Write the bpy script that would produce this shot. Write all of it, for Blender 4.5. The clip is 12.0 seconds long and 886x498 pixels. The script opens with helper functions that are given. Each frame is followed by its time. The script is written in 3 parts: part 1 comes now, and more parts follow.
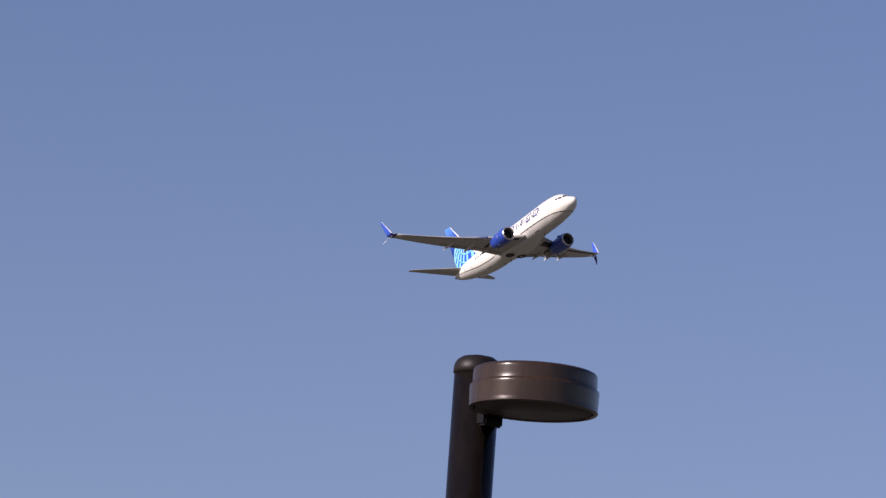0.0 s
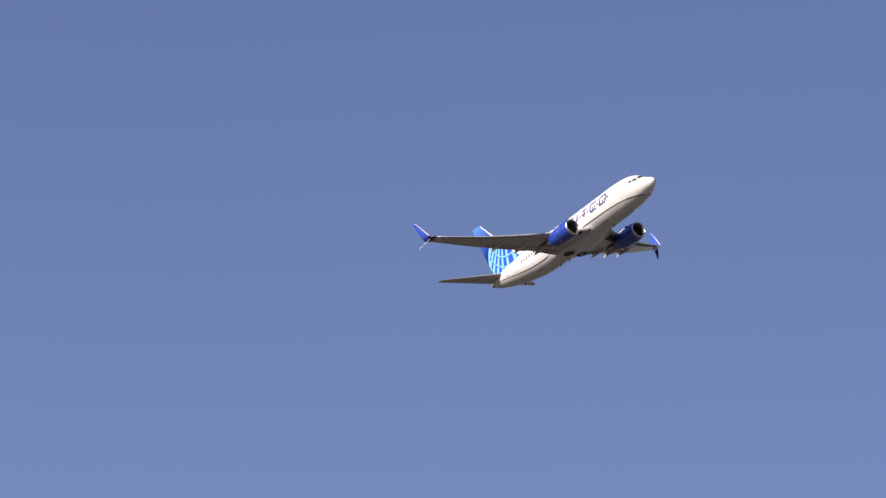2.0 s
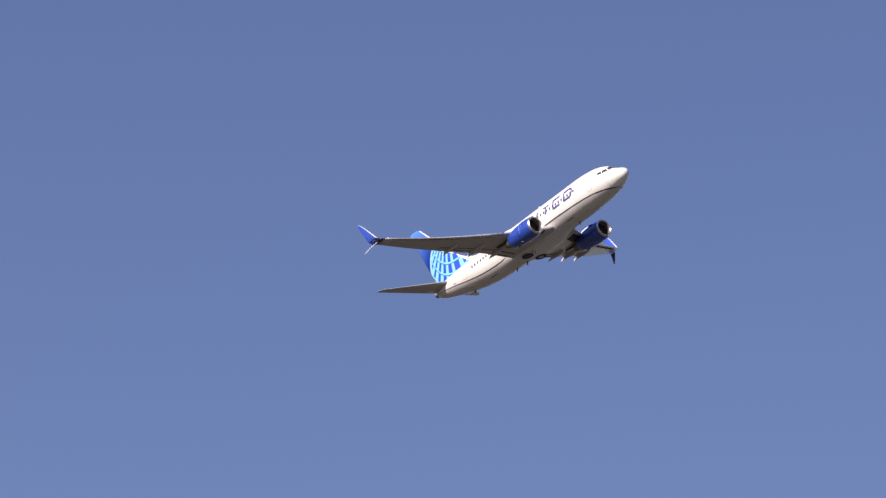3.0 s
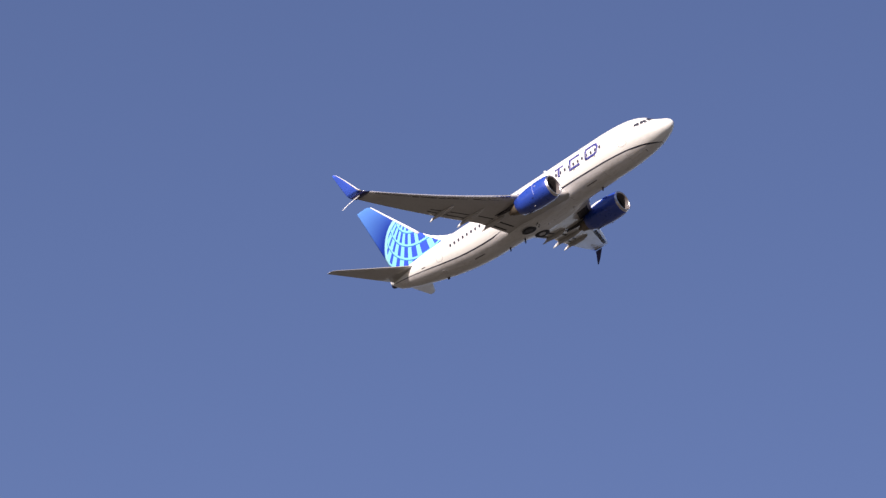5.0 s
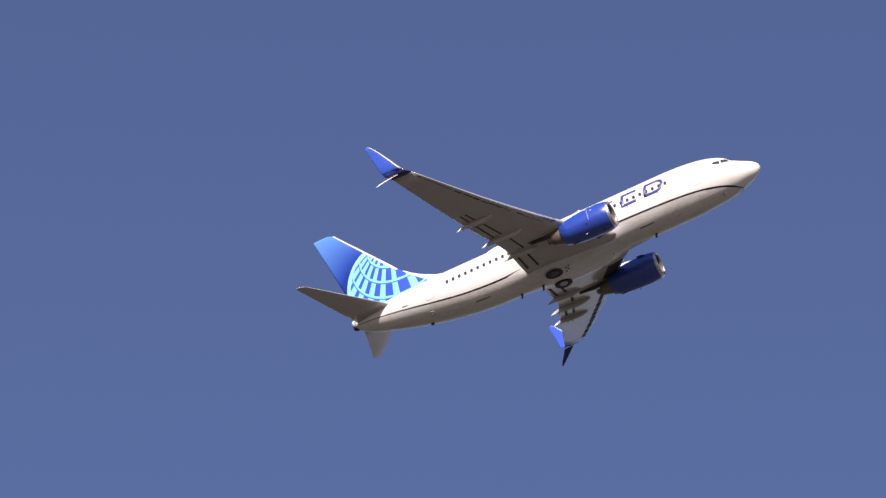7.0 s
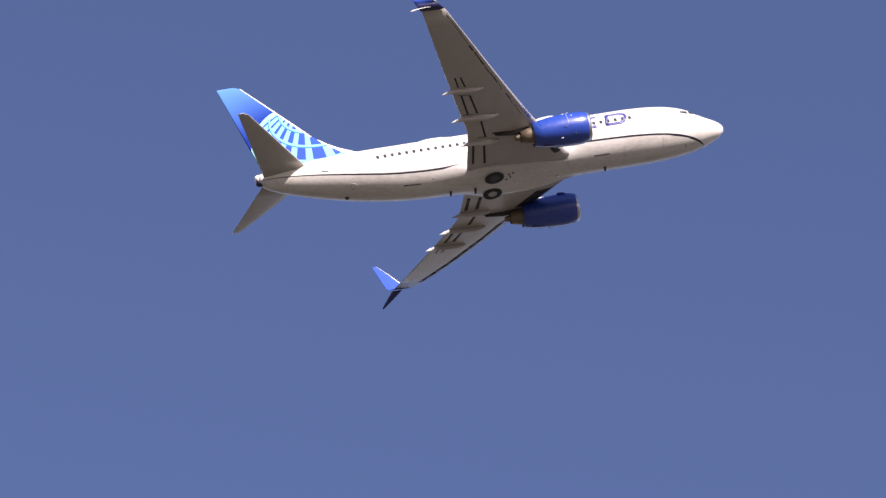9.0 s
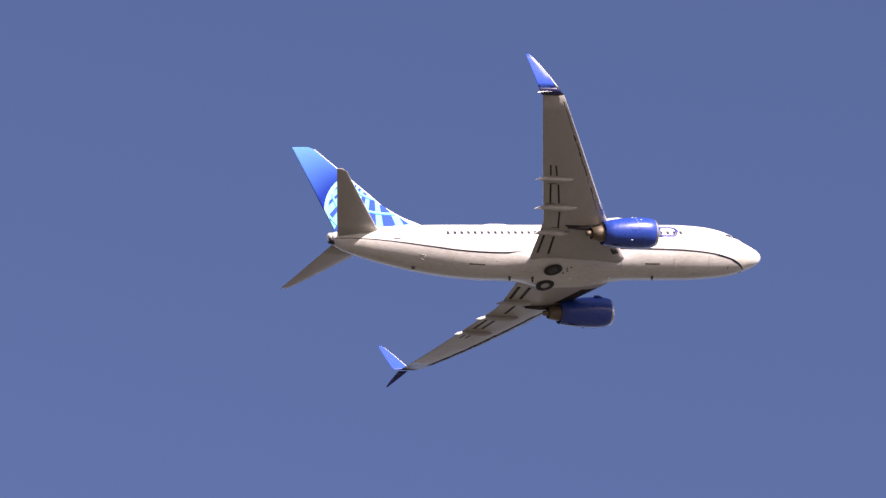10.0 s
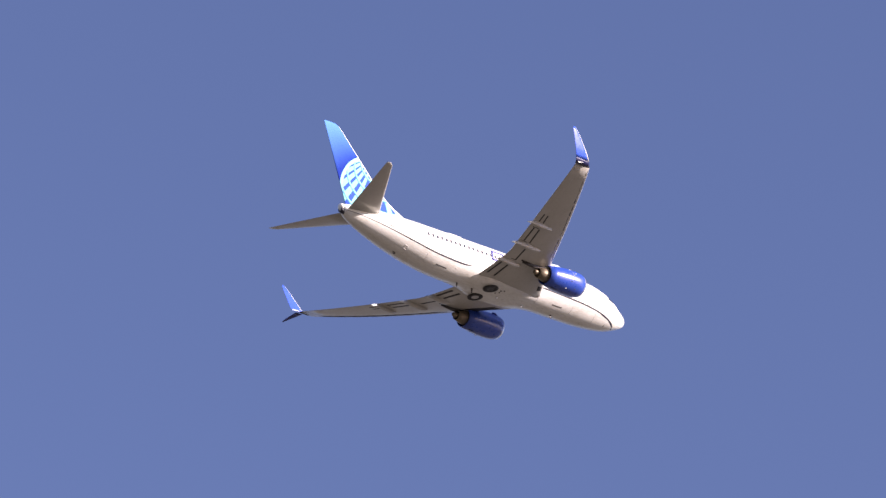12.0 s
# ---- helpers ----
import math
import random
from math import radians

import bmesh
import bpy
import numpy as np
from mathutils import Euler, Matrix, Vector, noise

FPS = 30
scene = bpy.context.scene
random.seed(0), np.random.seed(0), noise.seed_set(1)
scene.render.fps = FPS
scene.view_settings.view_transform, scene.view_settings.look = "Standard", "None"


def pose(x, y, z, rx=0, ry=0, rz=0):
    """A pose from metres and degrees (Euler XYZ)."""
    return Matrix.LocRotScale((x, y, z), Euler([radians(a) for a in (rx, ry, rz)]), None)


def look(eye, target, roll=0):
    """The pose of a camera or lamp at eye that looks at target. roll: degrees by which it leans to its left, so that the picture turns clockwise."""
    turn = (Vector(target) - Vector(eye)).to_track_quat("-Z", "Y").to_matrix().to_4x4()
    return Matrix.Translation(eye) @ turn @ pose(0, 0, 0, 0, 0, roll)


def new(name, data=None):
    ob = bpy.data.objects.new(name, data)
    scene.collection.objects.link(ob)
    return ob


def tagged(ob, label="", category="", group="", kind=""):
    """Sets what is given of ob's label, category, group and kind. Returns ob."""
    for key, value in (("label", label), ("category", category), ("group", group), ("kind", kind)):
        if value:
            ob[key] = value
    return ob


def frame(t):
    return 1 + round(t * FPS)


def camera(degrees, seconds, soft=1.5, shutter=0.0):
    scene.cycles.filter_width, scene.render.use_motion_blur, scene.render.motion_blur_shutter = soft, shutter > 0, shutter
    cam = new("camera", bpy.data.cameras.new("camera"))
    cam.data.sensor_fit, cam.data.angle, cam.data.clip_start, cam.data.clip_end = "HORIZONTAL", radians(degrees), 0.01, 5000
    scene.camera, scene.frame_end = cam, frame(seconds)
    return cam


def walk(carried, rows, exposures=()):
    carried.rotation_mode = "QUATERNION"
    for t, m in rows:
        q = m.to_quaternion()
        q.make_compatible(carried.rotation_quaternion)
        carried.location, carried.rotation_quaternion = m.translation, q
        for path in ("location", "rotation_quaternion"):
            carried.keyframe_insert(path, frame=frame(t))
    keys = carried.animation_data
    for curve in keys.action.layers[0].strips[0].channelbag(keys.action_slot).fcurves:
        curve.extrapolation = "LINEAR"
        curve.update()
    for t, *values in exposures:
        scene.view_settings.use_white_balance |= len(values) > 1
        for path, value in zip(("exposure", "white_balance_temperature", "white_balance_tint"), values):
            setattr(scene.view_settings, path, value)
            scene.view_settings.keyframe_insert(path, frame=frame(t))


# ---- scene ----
cam = camera(9.603, 12.0, soft=1.42)
EYE = Vector((0.0, 0.0, 1.6))
AIM = [  # seconds, azimuth, elevation, lean
    (0, 163.672, 11.399, 4.09),
    (0.2, 163.186, 11.978, 5.15),
    (0.3, 162.801, 12.280, 5.69),
    (0.5, 162.024, 12.847, 6.69),
    (0.7, 161.198, 13.557, 7.66),
    (0.8, 160.767, 13.929, 8.11),
    (1, 160.015, 14.695, 8.79),
    (1.2, 159.365, 15.151, 9.01),
    (1.3, 159.056, 15.378, 9.00),
    (1.5, 158.517, 15.705, 8.94),
    (1.7, 157.932, 16.010, 8.83),
    (1.8, 157.665, 16.172, 8.76),
    (2, 157.024, 16.627, 8.67),
    (2.3, 155.866, 17.284, 8.91),
    (2.5, 154.679, 17.956, 8.98),
    (2.7, 153.279, 18.812, 8.72),
    (3, 151.611, 19.798, 8.18),
    (3.2, 150.760, 20.350, 7.98),
    (3.5, 149.179, 21.210, 7.78),
    (3.7, 147.575, 21.932, 7.76),
    (4.1, 144.955, 23.513, 7.56),
    (4.5, 142.092, 25.208, 7.11),
    (4.9, 138.953, 26.986, 6.67),
    (5.3, 135.500, 28.812, 6.46),
    (5.5, 133.932, 29.820, 6.22),
    (5.7, 132.202, 30.599, 6.20),
    (5.8, 131.298, 31.094, 6.22),
    (6, 129.677, 32.308, 6.19),
    (6.2, 127.593, 33.169, 6.08),
    (6.3, 126.147, 33.590, 6.00),
    (6.5, 123.636, 34.395, 5.76),
    (6.6, 122.218, 35.047, 5.45),
    (6.7, 120.851, 35.765, 5.11),
    (7.1, 115.552, 37.598, 4.59),
    (7.5, 109.809, 39.326, 3.44),
    (7.9, 103.615, 40.844, 2.29),
    (8.3, 97.001, 42.049, 1.77),
    (8.4, 95.239, 42.384, 1.81),
    (8.5, 93.473, 42.642, 1.79),
    (8.7, 89.940, 42.602, 1.25),
    (9, 83.776, 42.241, 0.37),
    (9.2, 80.148, 42.392, -0.01),
    (9.5, 74.588, 42.854, -0.30),
    (9.7, 71.035, 43.032, -0.27),
    (9.8, 69.925, 43.063, -0.19),
    (10, 67.447, 42.970, 0.15),
    (10.1, 65.906, 42.923, 0.41),
    (10.3, 62.452, 42.197, 1.09),
    (10.4, 60.866, 41.946, 1.54),
    (10.5, 59.622, 41.943, 2.06),
    (10.7, 56.750, 41.873, 3.54),
    (10.8, 54.880, 41.791, 4.38),
    (10.9, 52.787, 41.657, 5.17),
    (11, 51.025, 41.345, 5.79),
    (11.2, 47.645, 39.816, 6.45),
    (11.3, 46.458, 39.290, 6.63),
    (11.4, 45.298, 38.972, 6.83),
    (11.5, 44.220, 38.868, 7.11),
    (11.7, 42.324, 38.490, 7.93),
    (11.8, 41.669, 38.270, 8.39),
    (12, 40.005, 37.728, 9.31),
]
FLIGHT = [  # seconds, place, bank, nose angle, heading
    (0, -701.49, 215.89, 151.30, 5.008, -15.337, 13.331),
    (0.5, -660.94, 222.23, 161.81, 8.691, -16.034, 11.730),
    (1, -620.09, 228.73, 170.36, 11.689, -16.376, 10.198),
    (1.5, -580.27, 236.49, 177.28, 13.988, -16.511, 8.781),
    (2, -541.18, 245.47, 182.77, 15.725, -16.529, 7.466),
    (2.5, -501.04, 252.90, 188.26, 17.121, -16.552, 6.329),
    (3, -460.09, 258.79, 194.16, 18.115, -16.471, 5.273),
    (3.5, -418.94, 263.94, 199.80, 18.737, -16.301, 4.287),
    (4, -377.58, 268.18, 205.12, 19.017, -16.061, 3.358),
    (4.5, -336.12, 271.49, 210.16, 18.985, -15.768, 2.477),
    (5, -294.65, 273.84, 214.93, 18.672, -15.438, 1.630),
    (5.5, -253.23, 275.21, 219.47, 18.105, -15.089, 0.809),
    (6, -211.95, 275.61, 223.79, 17.317, -14.738, 0.000),
    (6.5, -170.84, 275.06, 227.93, 16.336, -14.403, -0.807),
    (7, -129.94, 273.56, 231.90, 15.192, -14.101, -1.623),
    (7.5, -89.28, 271.17, 235.74, 13.915, -13.849, -2.461),
    (8, -48.87, 267.93, 239.48, 12.536, -13.664, -3.330),
    (8.5, -8.70, 263.89, 243.14, 11.083, -13.564, -4.243),
    (9, 31.24, 259.13, 246.74, 9.587, -13.565, -5.210),
    (9.5, 70.97, 253.73, 250.33, 8.077, -13.685, -6.244),
    (10, 110.55, 247.79, 253.93, 6.584, -13.942, -7.354),
    (10.5, 150.02, 241.41, 257.57, 5.138, -14.352, -8.554),
    (11, 189.45, 234.70, 261.28, 3.767, -14.933, -9.852),
    (11.5, 229.19, 228.08, 265.40, 2.429, -15.526, -11.251),
    (12, 269.16, 221.38, 269.67, 1.226, -16.215, -12.704),
]


def aim(azimuth, elevation):
    a, e = radians(azimuth), radians(elevation)
    return EYE + 100 * Vector((math.cos(e) * math.cos(a), math.cos(e) * math.sin(a), math.sin(e)))


walk(cam, [(t, look(EYE, aim(azimuth, elevation), lean)) for t, azimuth, elevation, lean in AIM], [(0, 0.13, 6650, 38), (3, 0.27, 6630, 38), (6, 0.41, 6630, 38), (8.5, 0.52, 6650, 39), (9, 0.76, 6720, 40), (9.5, 0.87, 6760, 41), (10, 0.91, 6780, 42), (12, 1.08, 6820, 42)])

# ---------------------------------------------------------------- daylight
SUN_AZIMUTH, SUN_ELEVATION = -76.0, 26.0
world = bpy.data.worlds.new("world")
scene.world = world
world.use_nodes = True
sky = world.node_tree.nodes.new("ShaderNodeTexSky")
sky.sky_type, sky.sun_disc = "NISHITA", False
sky.sun_elevation, sky.sun_rotation = radians(SUN_ELEVATION), radians(90 - SUN_AZIMUTH)
sky.air_density, sky.dust_density, sky.ozone_density = 1.0, 0.5, 4.2
world.node_tree.links.new(sky.outputs[0], world.node_tree.nodes["Background"].inputs[0])
world.node_tree.nodes["Background"].inputs[1].default_value = 0.08
sun = new("sun", bpy.data.lights.new("sun", "SUN"))
sun.data.energy, sun.data.angle, sun.data.color = 5.2, radians(0.53), (0.985, 1.0, 0.86)
sun.matrix_basis = look(aim(SUN_AZIMUTH, SUN_ELEVATION) - EYE, (0, 0, 0))

# the lamp's pole, and which way its head points
LAMP = (-14.52, 4.381, 22.6)

# The jet's own space: x ahead, y to its left, z up, the nose at x = 16.5.
NOSE_X = 16.5
TAU = 2 * math.pi


def V(s, y, z):
    """A point s metres behind the nose."""
    return Vector((NOSE_X - s, y, z))


# ---------------------------------------------------------------- materials
def socket(node, name, value):
    node.inputs[name].default_value = value


class Nodes:
    """Short calls for the nodes of one material."""

    def __init__(self, name):
        self.mat = bpy.data.materials.new(name)
        self.mat.use_nodes = True
        self.tree = self.mat.node_tree
        self.bsdf = self.tree.nodes["Principled BSDF"]
        self.place = self.tree.nodes.new("ShaderNodeTexCoord").outputs["Object"]

    def link(self, a, b):
        self.tree.links.new(a, b)

    def math(self, op, a, b=0.0, clamp=False):
        n = self.tree.nodes.new("ShaderNodeMath")
        n.operation, n.use_clamp = op, clamp
        for i, v in enumerate((a, b)):
            if isinstance(v, (int, float)):
                n.inputs[i].default_value = v
            else:
                self.link(v, n.inputs[i])
        return n.outputs[0]

    def noise(self, scale, detail=4.0, rough=0.55, stretch=(1, 1, 1)):
        m = self.tree.nodes.new("ShaderNodeMapping")
        socket(m, "Scale", stretch)
        self.link(self.place, m.inputs["Vector"])
        n = self.tree.nodes.new("ShaderNodeTexNoise")
        socket(n, "Scale", scale), socket(n, "Detail", detail), socket(n, "Roughness", rough)
        self.link(m.outputs[0], n.inputs["Vector"])
        return n.outputs["Fac"]

    def ramp(self, fac, lo, hi, a, b):
        """fac from lo to hi, mapped to a to b."""
        n = self.tree.nodes.new("ShaderNodeMapRange")
        for k, v in zip((1, 2, 3, 4), (lo, hi, a, b)):
            n.inputs[k].default_value = v
        self.link(fac, n.inputs[0])
        return n.outputs[0]

    def mix(self, fac, a, b):
        n = self.tree.nodes.new("ShaderNodeMix")
        n.data_type = "RGBA"
        for k, v in ((0, fac), (6, a), (7, b)):
            if isinstance(v, (int, float)):
                n.inputs[k].default_value = v
            elif isinstance(v, tuple):
                n.inputs[k].default_value = (*v, 1)
            else:
                self.link(v, n.inputs[k])
        return n.outputs[2]

    def bump(self, height, strength, distance):
        n = self.tree.nodes.new("ShaderNodeBump")
        socket(n, "Strength", strength), socket(n, "Distance", distance)
        self.link(height, n.inputs["Height"])
        self.link(n.outputs[0], self.bsdf.inputs["Normal"])

    def done(self, colour, rough, metal=0.0, coat=0.0):
        for name, v in (("Base Color", colour), ("Roughness", rough), ("Metallic", metal), ("Coat Weight", coat)):
            if isinstance(v, tuple):
                socket(self.bsdf, name, (*v, 1))
            elif isinstance(v, (int, float)):
                socket(self.bsdf, name, v)
            else:
                self.link(v, self.bsdf.inputs[name])
        socket(self.bsdf, "Coat Roughness", 0.06)
        return self.mat


def paint(name, colour, rough=0.3, dirt=0.12, coat=0.3, streak=(0.25, 1, 1), metal=0.0):
    """Airliner paint: slow streaks along the flow, fine grime, a faint ripple of the skin."""
    n = Nodes(name)
    dirty = tuple(c * 0.72 * k for c, k in zip(colour, (1.0, 0.97, 0.9)))
    fac = n.ramp(n.math("MULTIPLY", n.noise(1.3, 5, 0.6, streak), n.noise(9, 3, 0.5, streak)), 0.18, 0.42, 0.0, dirt * 2)
    n.bump(n.noise(0.9, 2), 0.12, 0.02)
    return n.done(n.mix(fac, colour, dirty), n.ramp(n.noise(3, 3), 0.3, 0.7, rough * 0.8, rough * 1.3), metal, coat)


WHITE = paint("white_paint", (0.78, 0.79, 0.715), 0.32)
BELLY = paint("belly_paint", (0.65, 0.65, 0.61), 0.32, 0.36)
WING_GREY = paint("wing_grey_paint", (0.445, 0.432, 0.395), 0.34, 0.2, 0.2, (1, 0.4, 1))
NAVY = paint("navy_paint", (0.006, 0.007, 0.022), 0.4, 0.1, 0.1)
BLUE = paint("nacelle_blue_paint", (0.018, 0.064, 0.36), 0.3, 0.2, 0.5)
WINGLET_BLUE = paint("winglet_blue_paint", (0.042, 0.105, 0.50), 0.24, 0.1, 0.0)
socket(WINGLET_BLUE.node_tree.nodes["Principled BSDF"], "Specular IOR Level", 0.12)
STRAKE_NAVY = paint("strake_navy", (0.018, 0.026, 0.14), 0.3)
ROOT_NAVY = paint("winglet_root_navy", (0.011, 0.013, 0.065), 0.3)
SEAM_PALE = paint("cowl_seam_pale", (0.30, 0.34, 0.62), 0.35)
DUCT = paint("inlet_liner_grey", (0.15, 0.135, 0.125), 0.5, 0.4, 0.0, (1, 1, 1))
LETTER = paint("letter_blue_paint", (0.055, 0.060, 0.24), 0.35)
DARK = paint("dark_gap_and_shade", (0.020, 0.018, 0.017), 0.6, 0.3, 0.0)
RUBBER = paint("tyre_rubber", (0.028, 0.026, 0.026), 0.75, 0.4, 0.0, (1, 1, 1))
HUB = paint("wheel_hub_grey", (0.42, 0.41, 0.40), 0.4, 0.4, 0.1, (1, 1, 1), 0.3)
DARK_HUB = paint("wheel_hub_dark", (0.042, 0.036, 0.034), 0.5, 0.4, 0.0, (1, 1, 1))
CHROME = paint("polished_lip", (0.70, 0.69, 0.68), 0.32, 0.3, 0.0, (1, 1, 1), 1.0)
NOZZLE = paint("heat_stained_nozzle", (0.22, 0.18, 0.13), 0.48, 0.5, 0.0, (1, 1, 1), 0.6)
GLASS = paint("window_glass", (0.045, 0.047, 0.055), 0.12, 0.1, 0.6, (1, 1, 1))
OUTLINE = paint("door_outline_grey", (0.40, 0.39, 0.38), 0.4)
EDGE = paint("pale_worn_edge", (0.72, 0.73, 0.72), 0.5, 0.2, 0.0, (1, 1, 1))
WEAR = paint("bare_edge", (0.80, 0.80, 0.80), 0.25, 0.2, 0.0, (1, 1, 1), 0.6)


def bronze_paint(name, dark, light, gloss, rough=0.23):
    n = Nodes(name)
    fac = n.ramp(n.noise(30, 5, 0.6, (1, 1, 0.3)), 0.35, 0.7, 0, 1)
    n.bump(n.noise(220, 2), 0.15, 0.001)
    n.done(n.mix(fac, dark, light), n.ramp(n.noise(14, 3), 0.3, 0.7, rough * 0.85, rough * 1.15), 0.0, 0.0)
    socket(n.bsdf, "Specular IOR Level", gloss)
    return n.mat


def fin_paint():
    """Blue fin: a globe of light meridians and parallels, and a lighter tip."""
    n = Nodes("fin_globe_paint")
    sep = n.tree.nodes.new("ShaderNodeSeparateXYZ")
    n.link(n.place, sep.inputs[0])
    x, z = sep.outputs[0], sep.outputs[2]
    aft = n.math("SUBTRACT", NOSE_X - 27.75, x)          # from the pole at 27.75, 7.4
    down = n.math("SUBTRACT", 7.4, z)
    phi = n.math("ARCTAN2", aft, down)
    rad = n.math("SQRT", n.math("ADD", n.math("MULTIPLY", aft, aft), n.math("MULTIPLY", down, down)))
    bend = n.math("SUBTRACT", 1.0, n.math("MULTIPLY", 0.2, n.math("POWER", n.math("DIVIDE", n.math("ABSOLUTE", phi), 0.94), 3.0)))
    ring = n.math("DIVIDE", rad, bend)
    # meridians, closer together towards the globe's edge
    deg = n.math("MULTIPLY", phi, 180 / math.pi)
    first = n.math("ADD", deg, 9.4)
    count = n.math("ADD", n.math("MULTIPLY", first, 0.0704), n.math("MULTIPLY", n.math("MULTIPLY", first, n.math("SUBTRACT", deg, 19.0)), 0.000692))
    turn = n.math("FRACT", n.math("ADD", count, 20.5))
    half = n.math("ADD", 0.17, n.math("MULTIPLY", count, 0.028))
    stripe = n.math("LESS_THAN", n.math("ABSOLUTE", n.math("SUBTRACT", turn, 0.5)), half)
    line, edge = None, None
    for r in (1.9, 2.98, 4.20, 5.42, 6.6):
        gap = n.math("ABSOLUTE", n.math("SUBTRACT", ring, r))
        low = n.math("ABSOLUTE", n.math("SUBTRACT", ring, r + 0.13))
        a, b = n.math("LESS_THAN", gap, 0.085), n.math("LESS_THAN", low, 0.05)
        line = a if line is None else n.math("MAXIMUM", line, a)
        edge = b if edge is None else n.math("MAXIMUM", edge, b)
    # disc of the globe, centred at 28.3, 3.0
    u, w = n.math("SUBTRACT", NOSE_X - 28.3, x), n.math("SUBTRACT", z, 3.0)
    disc = n.math("SQRT", n.math("ADD", n.math("MULTIPLY", u, u), n.math("MULTIPLY", w, w)))
    inside = n.math("LESS_THAN", disc, 3.84)
    rim = n.math("MULTIPLY", inside, n.math("GREATER_THAN", disc, 3.56))
    blue, cyan = (0.034, 0.088, 0.52), (0.19, 0.58, 0.61)
    globe = n.mix(stripe, blue, cyan)
    globe = n.mix(edge, globe, (0.03, 0.16, 0.44))
    globe = n.mix(line, globe, cyan)
    globe = n.mix(rim, globe, (0.25, 0.59, 0.64))
    outer = n.mix(n.ramp(n.math("ADD", disc, n.math("MULTIPLY", z, 0.35)), 5.8, 11.0, 0, 1), (0.010, 0.035, 0.27), (0.09, 0.27, 0.66))
    n.bump(n.noise(0.8, 2), 0.1, 0.02)
    skin = n.mix(inside, outer, globe)
    # white ahead of the blue, down to the hull
    run = n.math("SUBTRACT", NOSE_X - 24.0, x)
    crest = n.math("ADD", 2.073, n.math("ADD", n.math("MULTIPLY", run, 0.111), n.math("MULTIPLY", n.math("MULTIPLY", run, run), 0.11)))
    band = n.math("ADD", 0.45, n.math("MULTIPLY", n.math("SUBTRACT", run, 1.87), -0.23))
    white = n.math("MULTIPLY", n.math("GREATER_THAN", z, n.math("SUBTRACT", crest, band)), n.math("LESS_THAN", run, 3.5))
    white = n.math("MAXIMUM", white, n.math("LESS_THAN", run, 1.87))
    skin = n.mix(white, skin, (0.78, 0.79, 0.715))
    mat = n.done(skin, n.ramp(n.noise(3, 3), 0.3, 0.7, 0.6, 0.7), 0.0, 0.12)
    socket(n.bsdf, "Coat Roughness", 0.045), socket(n.bsdf, "Specular IOR Level", 0.02)
    return mat


FIN = fin_paint()
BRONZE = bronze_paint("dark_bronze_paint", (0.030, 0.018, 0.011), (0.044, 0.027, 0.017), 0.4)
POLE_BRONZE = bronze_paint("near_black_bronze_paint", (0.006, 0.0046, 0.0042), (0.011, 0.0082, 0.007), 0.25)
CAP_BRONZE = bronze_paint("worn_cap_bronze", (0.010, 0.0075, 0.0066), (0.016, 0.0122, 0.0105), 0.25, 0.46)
LENS = paint("lamp_lens", (0.026, 0.018, 0.013), 0.5, 0.2, 0.0, (1, 1, 1))


def ground_material():
    n = Nodes("dry_field")
    fac = n.ramp(n.noise(0.015, 6, 0.6), 0.35, 0.65, 0, 1)
    fine = n.ramp(n.noise(2.5, 5, 0.7), 0.3, 0.7, 0, 1)
    colour = n.mix(fac, (0.074, 0.064, 0.047), (0.059, 0.056, 0.039))
    n.bump(n.noise(6, 4), 0.4, 0.05)
    return n.done(n.mix(n.math("MULTIPLY", fine, 0.5), colour, (0.100, 0.088, 0.068)), 0.95)


# ---------------------------------------------------------------- mesh helpers
def part(name, bm, material, parent, label="", smooth=True):
    """One mesh object under a thing or under a part."""
    bmesh.ops.recalc_face_normals(bm, faces=bm.faces)
    data = bpy.data.meshes.new(name)
    for f in bm.faces:
        f.smooth = smooth
    bm.to_mesh(data)
    bm.free()
    for m in material if isinstance(material, (list, tuple)) else (material,):
        data.materials.append(m)
    ob = new(name, data)
    ob.parent = parent
    if label:
        tagged(ob, label)
    return ob


def sharp(ob, degrees=35):
    """Keeps the hard edges of a smooth mesh hard."""
    bm = bmesh.new()
    bm.from_mesh(ob.data)
    for e in bm.edges:
        e.smooth = not (len(e.link_faces) == 2 and e.calc_face_angle(0) > radians(degrees))
    bm.to_mesh(ob.data)
    bm.free()
    return ob


def loft(rings, caps=True, bm=None, index=None):
    """Skin over closed rings with the same number of points; index(ring, point) gives the material."""
    bm = bm or bmesh.new()
    rows = [[bm.verts.new(p) for p in ring] for ring in rings]
    n = len(rows[0])
    for i in range(len(rows) - 1):
        for j in range(n):
            k = (j + 1) % n
            f = bm.faces.new((rows[i][j], rows[i][k], rows[i + 1][k], rows[i + 1][j]))
            if index:
                f.material_index = index(i, j)
    if caps:
        bm.faces.new(rows[0][::-1])
        bm.faces.new(rows[-1])
    return bm


